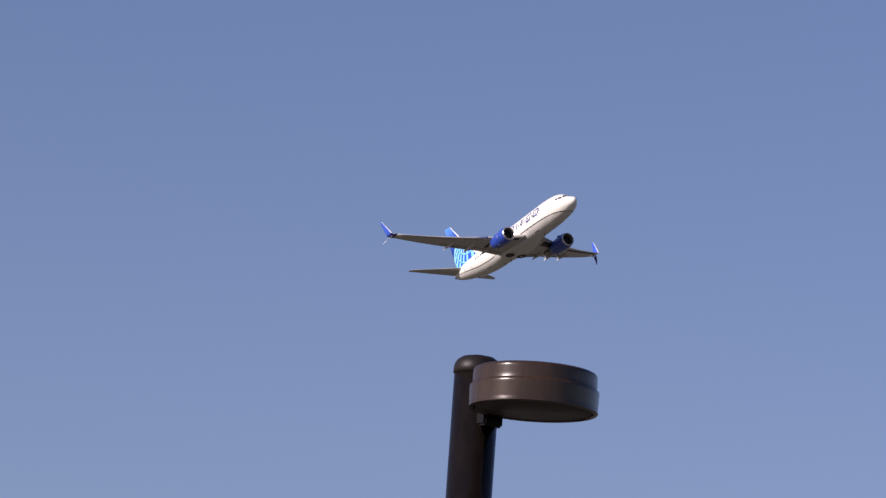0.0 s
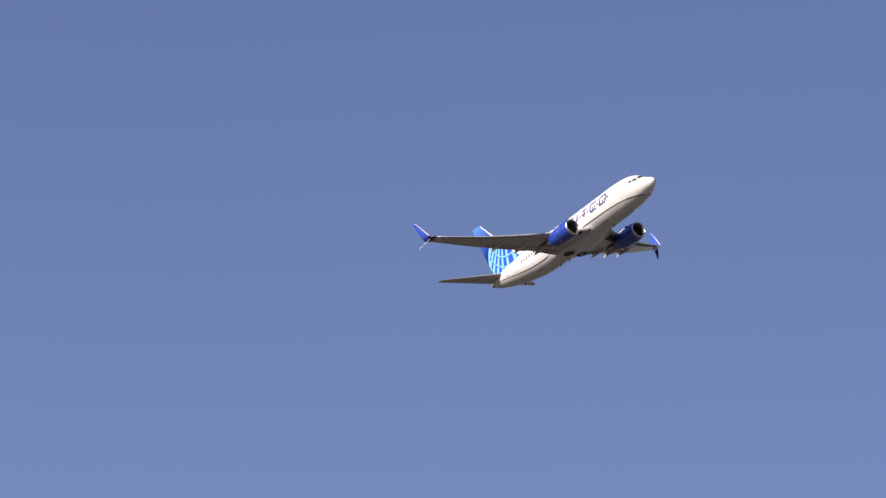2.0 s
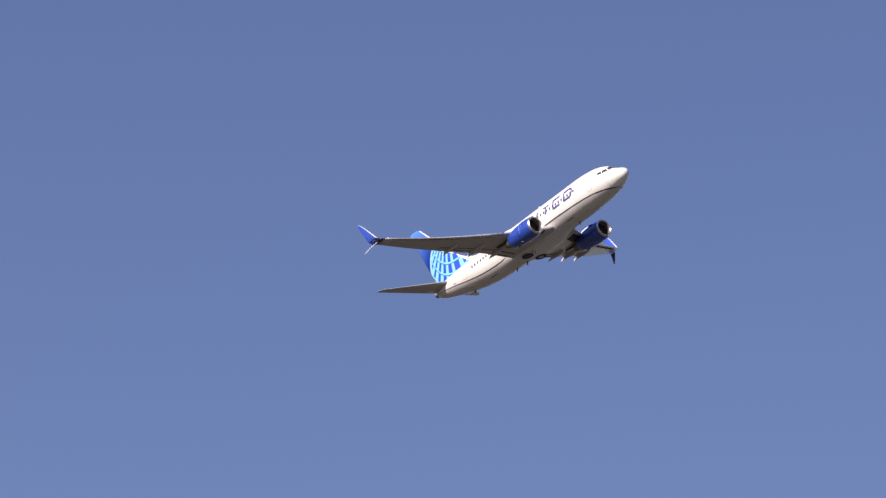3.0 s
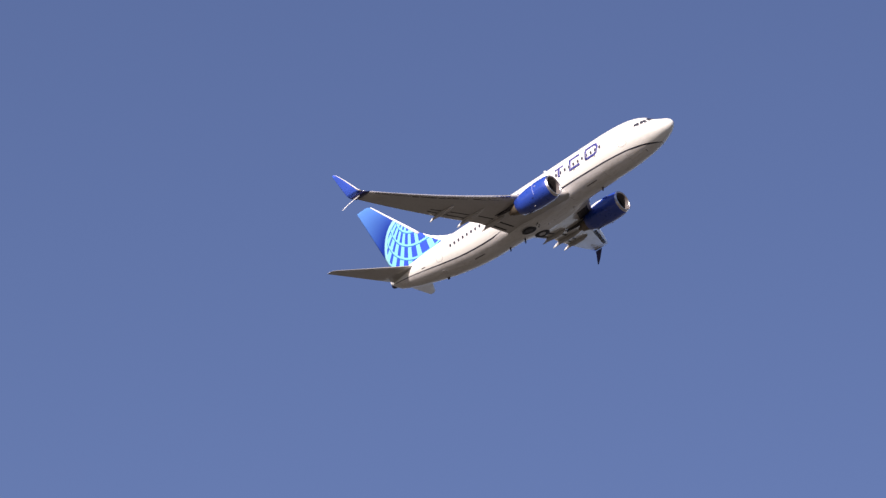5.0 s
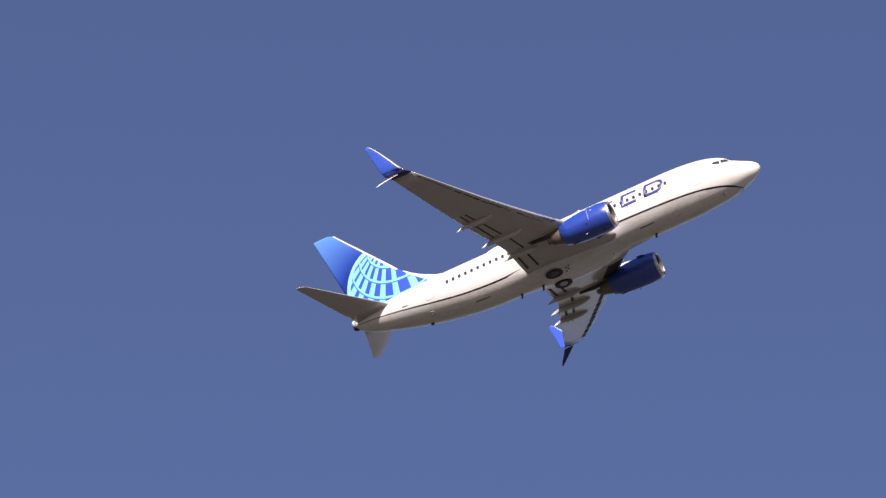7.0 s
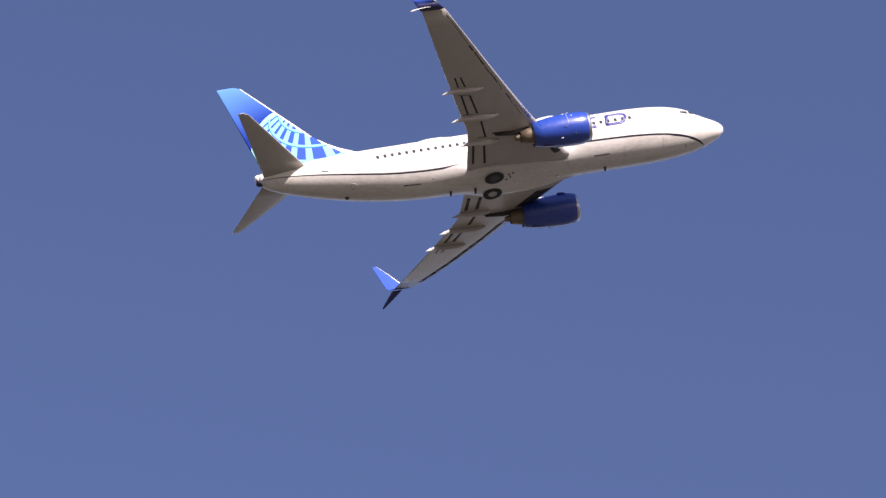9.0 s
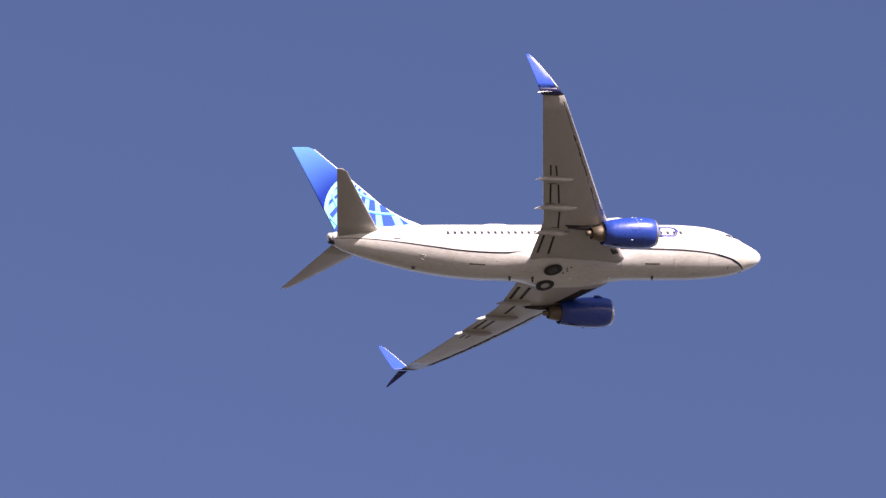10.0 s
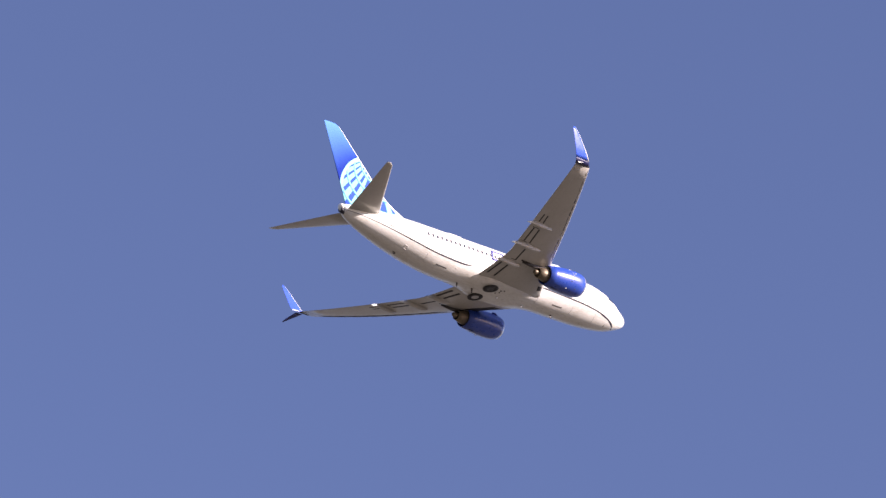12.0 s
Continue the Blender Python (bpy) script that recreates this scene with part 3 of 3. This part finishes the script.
def build_small_things(jet, body, fairing):
    part("blade_aerial", blade(13.3, 1.97, 0.36, 0.36, 0.25), WHITE, body)
    part("blade_aerial", blade(8.6, -1.97, 0.22, 0.36, 0.12, 0.035, -1), DARK_HUB, body)
    part("blade_aerial", blade(19.4, -2.00, 0.20, 0.38, 0.12, 0.035, -1), DARK_HUB, body)
    part("blade_aerial", blade(17.7, -2.06, 0.20, 0.44, 0.12, 0.035, -1), DARK_HUB, body)
    part("drain_mast", blade(11.95, -2.04, 0.24, 0.20, 0.10, 0.05, -1), WEAR, fairing)
    part("tail_skid", blade(26.3, -1.10, 0.36, 0.25, 0.1, 0.10, -1), DARK_HUB, body)
    # satellite dome on the roof
    rings = []
    for s, w, h in ((17.6, 0.12, 0.01), (18.4, 0.46, 0.18), (19.3, 0.60, 0.29), (20.3, 0.60, 0.31), (20.9, 0.50, 0.22), (21.5, 0.15, 0.02)):
        rings.append([V(s, w * math.cos(a), 1.93 + (h + 0.04) * max(0.0, math.sin(a)) - 0.1 * max(0, -math.sin(a))) for a in (TAU * k / 24 for k in range(24))])
    part("satellite_dome", loft(rings), WHITE, body)
    # joint at the front of the wing root
    bm, rows = bmesh.new(), []
    for k in range(15):
        x = 62 - 40 * k / 14
        rows.append([bm.verts.new(hull_point(11.35 + e, 180 - x, -1, max(0, fairing_out(11.35 + e, x)) + 0.008)) for e in (-0.022, 0.022)])
    for p, q in zip(rows, rows[1:]):
        bm.faces.new((p[0], p[1], q[1], q[0]))
    part("panel_joint", solid(bm, 0.012), OUTLINE, fairing)
    # red beacon below
    part("beacon", tube([(NOSE_X - 15.0 + 0.10, 0, -2.12, 0.02), (NOSE_X - 15.0 + 0.05, 0, -2.15, 0.07), (NOSE_X - 15.0 - 0.05, 0, -2.15, 0.07), (NOSE_X - 15.0 - 0.1, 0, -2.12, 0.02)], 12, 1, True), WEAR, fairing)
    # main wheels folded into their bays
    for side in (-1, 1):
        y = side * 0.95

        def ring_of(r, z, n=36):
            return [V(16.55 - r * math.cos(TAU * k / n), y + r * math.sin(TAU * k / n), z) for k in range(n)]
        wheel = part("wheel_bay", loft([ring_of(0.66, -2.08), ring_of(0.66, -2.135), ring_of(0.60, -2.14), ring_of(0.60, -2.10)]), DARK, fairing)
        part("tyre", loft([ring_of(0.30, -2.13), ring_of(0.32, -2.15), ring_of(0.42, -2.175), ring_of(0.52, -2.175), ring_of(0.585, -2.15), ring_of(0.595, -2.11)]), RUBBER, wheel, "black rubber tyre, folded flat")
        hub = HUB if side > 0 else DARK_HUB
        part("hub", loft([ring_of(0.305, -2.12), ring_of(0.30, -2.158), ring_of(0.24, -2.165), ring_of(0.20, -2.145), ring_of(0.09, -2.150), ring_of(0.03, -2.16)]), hub, wheel)
    for s, y in ((15.55, -1.15), (15.45, -0.85), (15.7, -0.6), (15.3, -1.3)):
        part("drain", tube([(NOSE_X - s + 0.06, y, -2.13, 0.01), (NOSE_X - s + 0.04, y, -2.135, 0.045), (NOSE_X - s - 0.05, y, -2.135, 0.045), (NOSE_X - s - 0.07, y, -2.13, 0.01)], 10, 1, True), DARK, fairing)


def build_wing(jet, side):
    ys = [1.2, 1.8, 2.3, 2.9, 3.6, 4.4, 5.2, 5.8, 6.5, 7.5, 8.5, 9.5, 11, 12.5, 14, 15.5, 16.9]
    rings = []
    for y in ys:
        le, te, t = wing_at(y)
        z, c = wing_z(y), te - le
        k = wing_twist(y) * c
        rings.append(foil(V(le, side * y, z + k), V(te, side * y, z - k), t))
    wing = part("wing", loft(rings), WING_GREY, jet, "grey swept wing")
    # bright leading edge slat and the dark gap behind it
    slat = []
    for y in (5.95, 7.5, 9.5, 11.5, 13.5, 15.2, 16.7):
        le, te, t = wing_at(y)
        z, c = wing_z(y), te - le
        k = wing_twist(y) * c
        r = foil(V(le - 0.02, side * y, z + k), V(te, side * y, z - k), t * 1.04)
        slat.append(r[:3] + r[-2:])
    part("slat", loft(slat), WEAR, wing, "bare metal leading edge slat")
    y, rng = 6.1, random.Random(7)
    while y < (16.4 if side < 0 else 15.9):
        if side < 0:
            step, wide, c, gap = rng.uniform(0.12, 0.9), rng.uniform(0.035, 0.12), rng.uniform(0.085, 0.115), rng.choice((0.03, 0.05, 0.12, 0.45))
        else:
            # left wing: the wide dark band also paints in the slat's shadow
            step, wide, c, gap = rng.uniform(0.5, 1.5), rng.uniform(0.34, 0.42), rng.uniform(0.158, 0.168), 0.003
        part("slat_gap_and_shade", wing_strip([(y + k * step / 2, c) for k in range(3)], wide, side), DARK, wing)
        y += step + gap
    # dark cove of the inboard leading edge flap, and the slot behind the pylon
    cove = [(y, 0.16) for y in (2.1, 2.6, 3.2, 3.8, 4.4)] if side > 0 else [(2.15, 0.07), (2.4, 0.07), (2.7, 0.07)]
    part("flap_cove", wing_strip(cove, 1.2 if side > 0 else 0.5, side, 0.012), DARK, wing, "dark open leading edge flap cove")
    part("pylon_slot", chordwise_strip(5.0, 0.42, 0.66, 0.16, side, 0.010), DARK, wing)
    # gaps round the flap panels, widened on the left to paint in flap shade
    for a in ((8.95, 7.15, 18.98, 18.49), (8.95, 7.15, 18.42, 17.85), (6.35, 4.75, 17.58, 17.22), (3.95, 2.12, 18.02, 17.98), (3.9, 2.12, 17.28, 17.18)):
        part("flap_gap", wing_strip(along(*a), 0.14 if side < 0 else 0.22, side, 0.008 if a[0] > 4 else 0.035), DARK, wing)
    for a in ((10.7, 9.75, 19.08, 18.74), (10.7, 9.75, 19.46, 19.20)):
        part("flap_gap", wing_strip(along(*a), 0.12, side, 0.008), DARK, wing)
    for y, c0, c1 in ((7.1, 0.80, 0.95), (9.0, 0.72, 0.9), (2.1, 0.84, 0.98), (4.75, 0.74, 0.86)):
        part("flap_gap", chordwise_strip(y, c0, c1, 0.06, side, 0.008), DARK, wing)
    part("panel_line", wing_strip([(y, 0.66) for y in (9.6, 11, 12.5, 14, 15.5)], 0.03, side, 0.004), OUTLINE, wing)
    part("panel_line", wing_strip([(y, 0.35) for y in (6.2, 8, 10, 12, 14, 16)], 0.025, side, 0.004), OUTLINE, wing)
    # flap track fairings; their white tips paint in the sun on the ends
    for y, tip, start, w in ((9.55, 20.35, 17.5, 0.15), (6.85, 19.65, 16.4, 0.17), (4.35, 19.0, 16.3, 0.17)):
        rings, n = [], 14
        for i in range(n + 1):
            u = i / n
            s = start + (tip - start) * u
            le, te, t = wing_at(y)
            c = min(0.98, (s - le) / (te - le))
            top = wing_under(y, c, side).z + 0.05
            r = max(0.012, w * (math.sin(math.pi * min(1, (0.03 + 0.97 * u)) ** 0.75)) ** 0.7)
            d = 1.55 * r
            zc = top - d * 0.55 - max(0, s - te) * 0.12 - 0.22 * max(0, u - 0.35) ** 2 / 0.42
            rings.append([V(s, side * y + r * math.cos(TAU * k / 14), zc + d * math.sin(TAU * k / 14)) for k in range(14)])
        track = part("flap_track_fairing", loft(rings), WING_GREY, wing)
        if y < 5:
            continue
        end = [[p + Vector((-0.004, 0, 0)) + (p - sum(r, Vector()) / 14) * 0.06 for p in r] for r in rings[-3:]]
        part("sunlit_fairing_tip", loft(end), WHITE, track, "fairing tip coloured white as if sunlit")
    # upswept winglet with its lower strake
    rows = [(16.9, wing_z(16.9), 20.22, 1.62, 0.0), (17.1, wing_z(17.1) + 0.03, 20.42, 1.52, 0.18), (17.34, 1.62, 20.68, 1.45, 0.7), (17.50, 1.92, 20.95, 1.30, 1.1), (17.60, 2.4, 21.25, 1.10, 1.36), (17.74, 3.2, 21.78, 0.76, 1.40), (17.84, 3.80, 22.24, 0.44, 1.42), (17.88, 4.05, 22.50, 0.18, 1.44)]
    rings = []
    for y, z, le, c, a in rows:
        rings.append(foil(V(le, side * y, z), V(le + c, side * y, z), 0.085, 10, 0.0, Vector((0, -side * math.sin(a), math.cos(a)))))
    winglet = part("winglet", loft(rings[2:]), WINGLET_BLUE, wing, "blue upswept winglet")
    part("winglet_root", loft(rings[:3]), ROOT_NAVY, wing, "dark navy blend into the wing tip")
    part("tip_lamp", tube([(NOSE_X - 20.50, side * 17.12, 1.53, 0.01), (NOSE_X - 20.6, side * 17.16, 1.54, 0.06), (NOSE_X - 20.85, side * 17.18, 1.54, 0.06), (NOSE_X - 20.95, side * 17.18, 1.54, 0.02)], 10, 1, True), WEAR, wing)
    edge = []
    for y, z, le, c, a in rows[2:]:
        r = foil(V(le - 0.016, side * y, z), V(le + c, side * y, z), 0.105, 10, 0.0, Vector((0, -side * math.sin(a), math.cos(a))))
        edge.append(r[:3] + r[-2:])
    part("leading_edge", loft(edge), EDGE, winglet, "pale worn leading edge")
    rows = [(17.2, 1.40, 21.15, 0.75), (17.53, 1.18, 21.58, 0.58), (17.86, 0.92, 22.08, 0.40), (18.14, 0.64, 22.6, 0.12)]
    rings = [foil(V(le, side * y, z), V(le + c, side * y, z), 0.09, 8, 0.0, Vector((0, side * 0.82, 0.57))) for y, z, le, c in rows]
    # outer faces coloured white for the sun on them, inner faces navy
    part("strake", loft(rings, True, None, lambda i, j: 0 if j < 8 else 1), [WHITE, STRAKE_NAVY], winglet, "small downward strake, outside coloured sunlit white and navy inside")
    return wing


def build_engine(jet, side):
    y, z = side * 4.96, -1.78
    X = NOSE_X

    engine = part("nacelle", tube([(X - 10.36, y, z, 1.000), (X - 10.50, y, z, 1.052), (X - 10.75, y, z, 1.098), (X - 11.1, y, z, 1.125), (X - 11.6, y, z, 1.128), (X - 12.2, y, z, 1.105), (X - 12.9, y, z, 1.045), (X - 13.5, y, z, 0.955), (X - 14.1, y, z, 0.835), (X - 14.12, y, z, 0.78), (X - 13.6, y, z, 0.75)], 44, 0.95, False, 0.06), BLUE, jet, "glossy blue engine nacelle")
    part("inlet_lip", tube([(X - 10.364, y, z, 1.003), (X - 10.25, y, z, 0.966), (X - 10.20, y, z, 0.935), (X - 10.18, y, z, 0.90), (X - 10.20, y, z, 0.868), (X - 10.28, y, z, 0.838)], 44, 0.95, False, 0.06), CHROME, engine, "polished metal inlet lip")
    part("inlet_liner", tube([(X - 10.27, y, z, 0.840), (X - 10.42, y, z, 0.806), (X - 10.62, y, z, 0.790), (X - 10.85, y, z, 0.785)], 40, 0.96), DUCT, engine, "pale grey inlet liner")
    part("inlet_duct", tube([(X - 10.84, y, z, 0.786), (X - 11.0, y, z, 0.775), (X - 11.25, y, z, 0.775), (X - 11.3, y, z, 0.3)], 36, 0.97, True), DARK, engine)
    # fan with its blades and spinner
    bm = bmesh.new()
    for k in range(24):
        a = TAU * k / 24
        pts = []
        for r, w, tw in ((0.22, 0.055, 0.5), (0.5, 0.075, 0.8), (0.76, 0.085, 1.05)):
            d = Vector((0, math.sin(a), math.cos(a)))
            t = Vector((0, math.cos(a), -math.sin(a)))
            c = Vector((X - 11.12, y, z)) + d * r
            o = Vector((math.cos(tw), 0, 0)) * w + t * math.sin(tw) * w
            pts.append((bm.verts.new(c - o), bm.verts.new(c + o)))
        for p, q in zip(pts, pts[1:]):
            bm.faces.new((p[0], p[1], q[1], q[0]))
    part("fan", solid(bm, 0.012), DARK_HUB, engine)
    part("spinner", tube([(X - 10.75, y, z, 0.01), (X - 10.85, y, z, 0.10), (X - 11.0, y, z, 0.19), (X - 11.14, y, z, 0.24)], 20, 1, True), DARK_HUB, engine)
    # pale joint where the cowl panels meet, over the top and the outboard side
    bm, rows = bmesh.new(), []
    for k in range(19):
        a = radians(-25 + 130 * k / 18)
        rows.append([bm.verts.new((X - 11.76 + e, y + side * 1.1325 * math.sin(a), z + 1.1325 * math.cos(a))) for e in (0.022, -0.022)])
    for p, q in zip(rows, rows[1:]):
        bm.faces.new((p[0], p[1], q[1], q[0]))
    part("cowl_joint", solid(bm, 0.008), SEAM_PALE, engine)
    # fasteners: pale on the upper cowl, dark along its keel
    for a, s, paint_of in ((0.45, 11.55, EDGE), (0.78, 11.95, EDGE), (1.15, 11.45, EDGE), (1.95, 12.0, NAVY), (2.45, 11.4, NAVY), (2.62, 12.3, EDGE)):
        r = 1.122 * (0.95 if math.cos(a) < 0 else 1)
        p = Vector((X - s, y + side * 1.122 * math.sin(a), z + r * math.cos(a)))
        part("latch", tube([(p.x + 0.08, p.y, p.z, 0.008), (p.x + 0.05, p.y, p.z, 0.026), (p.x - 0.06, p.y, p.z, 0.026), (p.x - 0.09, p.y, p.z, 0.008)], 8, 1, True), paint_of, engine)
    # keel joint under the cowl
    part("keel_joint", box(bmesh.new(), (X - 13.6, y - 0.015, z - 1.0), (X - 10.9, y + 0.015, z - 0.94)), NAVY, engine, smooth=False)
    # small vortex strake on the inboard shoulder
    a = radians(48)
    d = Vector((0, -side * math.sin(a), math.cos(a)))
    rings = [foil(Vector((X - 10.75 - 0.40 * k, y, z)) + d * (1.08 + 0.20 * k), Vector((X - 11.55, y, z)) + d * (1.10 + 0.18 * k), 0.03, 5, 0.0, Vector((0, math.cos(a), side * math.sin(a)))) for k in (0, 0.6, 1)]
    part("vortex_strake", loft(rings), BLUE, engine)
    part("core_nozzle", tube([(X - 13.5, y, z, 0.62), (X - 14.1, y, z, 0.60), (X - 14.5, y, z, 0.50), (X - 14.95, y, z, 0.40), (X - 14.95, y, z, 0.36), (X - 14.5, y, z, 0.42)], 32), NOZZLE, engine, "heat-stained metal exhaust nozzle")
    part("exhaust_plug", tube([(X - 14.4, y, z, 0.26), (X - 14.9, y, z, 0.235), (X - 15.2, y, z, 0.195), (X - 15.32, y, z, 0.16), (X - 15.34, y, z, 0.04)], 20, 1, True), NOZZLE, engine)
    # pylon
    rings = []
    for s, half, top, bot in ((11.75, 0.03, -0.66, -0.80), (12.1, 0.16, -0.54, -0.95), (12.7, 0.26, -0.46, -1.2), (13.4, 0.28, -0.52, -1.3), (14.2, 0.23, -0.82, -1.42), (15.4, 0.15, -1.15, -1.5), (16.6, 0.05, -1.22, -1.36)):
        rings.append([V(s, y + half * math.cos(TAU * k / 14), (top + bot) / 2 + (top - bot) / 2 * math.sin(TAU * k / 14)) for k in range(14)])
    part("pylon", loft(rings[:5]), WHITE, engine, "white pylon between nacelle and wing")
    part("pylon_tail", loft(rings[4:]), DARK_HUB, engine, "dark heat-stained pylon tail")
    return engine


def build_tail(jet):
    rings = []
    for z in (1.55, 2.2, 3.2, 4.5, 6.0, 7.5, 8.6, 8.86, 8.97):
        le = 27.05 + (z - 3.2) * 0.845
        te = 31.62 + (z - 1.55) * 0.243
        if z > 8.8:
            le += (z - 8.8) * 1.6
        rings.append(foil(V(le, 0, z), V(te, 0, z), 0.095 if z < 8.8 else 0.07, 12, 0.0, Vector((0, 1, 0))))
    fin = part("fin", loft(rings), FIN, jet, "blue fin with a light blue globe grid")
    edge = []
    for z, out in ((4.0, -0.004), (4.6, 0.015), (5.5, 0.02), (7.0, 0.02), (8.5, 0.015), (8.8, 0.015)):
        le = 27.05 + (z - 3.2) * 0.845
        te = 31.62 + (z - 1.55) * 0.243
        r = foil(V(le - out, 0, z), V(te, 0, z), 0.10, 12, 0.0, Vector((0, 1, 0)))
        edge.append(r[:3] + r[-2:])
    part("leading_edge", loft(edge), EDGE, fin, "pale worn leading edge")
    rings = []
    for s, top, w in ((23.2, 2.0, 0.04), (24.2, 2.10, 0.10), (25.2, 2.36, 0.16), (26.2, 2.85, 0.20), (26.9, 3.30, 0.20), (27.6, 3.88, 0.18), (28.3, 4.56, 0.16)):
        rings.append([V(s, w * 1.5, 1.7), V(s, w, 1.7 + (top - 1.7) * 0.5), V(s, w * 0.6, 1.7 + (top - 1.7) * 0.85), V(s, 0.02, top), V(s, -0.02, top), V(s, -w * 0.6, 1.7 + (top - 1.7) * 0.85), V(s, -w, 1.7 + (top - 1.7) * 0.5), V(s, -w * 1.5, 1.7)])
    part("dorsal_fillet", loft(rings), FIN, fin, "fillet ahead of the fin, blue into white")
    for side in (-1, 1):
        rings = []
        for k in (0, 0.25, 0.5, 0.75, 0.97, 1.0):
            y, z = 0.35 + 6.9 * k, 1.08 + 0.90 * k
            le, te = 28.45 + 4.5 * k + (0.15 if k == 1 else 0), 31.75 + 1.82 * k
            rings.append(foil(V(le, side * y, z), V(te, side * y, z), 0.085, 12, -0.005))
        stab = part("tailplane", loft(rings), WING_GREY, jet, "grey swept tailplane")
        part("tip_cap", loft([[p + Vector((0, side * 0.006, 0)) for p in rings[-1]], [p * 1.0 + Vector((0, side * 0.05, 0)) for p in rings[-1]]]), WEAR, stab)


def build_airliner():
    jet = new("airliner")
    tagged(jet, "white twin-engine airliner with blue engines and tail, climbing", "airplane")
    body, fairing = build_hull(jet)
    build_windows(body)
    build_markings(body)
    build_small_things(jet, body, fairing)
    for side in (-1, 1):
        build_wing(jet, side)
        build_engine(jet, side)
    build_tail(jet)
    return jet


# ---------------------------------------------------------------- clouds
def cloud_material(seed):
    n = Nodes("thin_cloud")
    m = n.tree.nodes.new("ShaderNodeMapping")
    socket(m, "Location", (seed * 3.1, seed * 1.7, 0))
    n.link(n.place, m.inputs["Vector"])
    t = n.tree.nodes.new("ShaderNodeTexNoise")
    socket(t, "Scale", 0.034), socket(t, "Detail", 7), socket(t, "Roughness", 0.5), socket(t, "Distortion", 0.4)
    n.link(m.outputs[0], t.inputs["Vector"])
    sep = n.tree.nodes.new("ShaderNodeSeparateXYZ")
    n.link(n.place, sep.inputs[0])
    u, v = n.math("DIVIDE", sep.outputs[0], 50.0), n.math("DIVIDE", sep.outputs[1], 38.0)
    r = n.math("SQRT", n.math("ADD", n.math("MULTIPLY", u, u), n.math("MULTIPLY", v, v)))
    fall = n.ramp(r, 0.15, 1.0, 1.0, 0.0)
    thick = n.math("MULTIPLY", n.math("MULTIPLY", fall, fall), n.ramp(t.outputs["Fac"], 0.34, 0.80, 0.005, 0.13))
    n.link(thick, n.bsdf.inputs["Alpha"])
    return n.done((0.62, 0.82, 0.96), 1.0)


def build_cloud(azimuth, elevation, far, wide, high, turn, seed):
    """A wisp of thin cloud, a shallow rumpled veil far behind the jet."""
    bm = bmesh.new()
    n, grid = 16, []
    for i in range(n + 1):
        row = []
        for j in range(n + 1):
            x, y = (i / n - 0.5) * wide, (j / n - 0.5) * high
            row.append(bm.verts.new((x, y, 14 * noise.noise(Vector((x * 0.02, y * 0.02, seed))))))
        grid.append(row)
    for i in range(n):
        for j in range(n):
            bm.faces.new((grid[i][j], grid[i + 1][j], grid[i + 1][j + 1], grid[i][j + 1]))
    ob = part("cloud", bm, cloud_material(seed), None)
    tagged(ob, "faint wisp of thin white cloud in blue sky", "cloud", kind="structure")
    a, e = radians(azimuth), radians(elevation)
    place = Vector((math.cos(e) * math.cos(a), math.cos(e) * math.sin(a), math.sin(e))) * far
    ob.matrix_basis = look(place, place * 2, turn)


def motions():
    walk(airliner, [(t, pose(x, y, z, bank, nose, heading)) for t, x, y, z, bank, nose, heading in FLIGHT])


build_ground()
build_street_lamp(LAMP[0], LAMP[1], LAMP[2])
build_cloud(92.6, 44.6, 2600, 130, 100, 20, 1.0)
build_cloud(101.58, 39.83, 2600, 130, 100, -15, 4.0)
airliner = build_airliner()
motions()
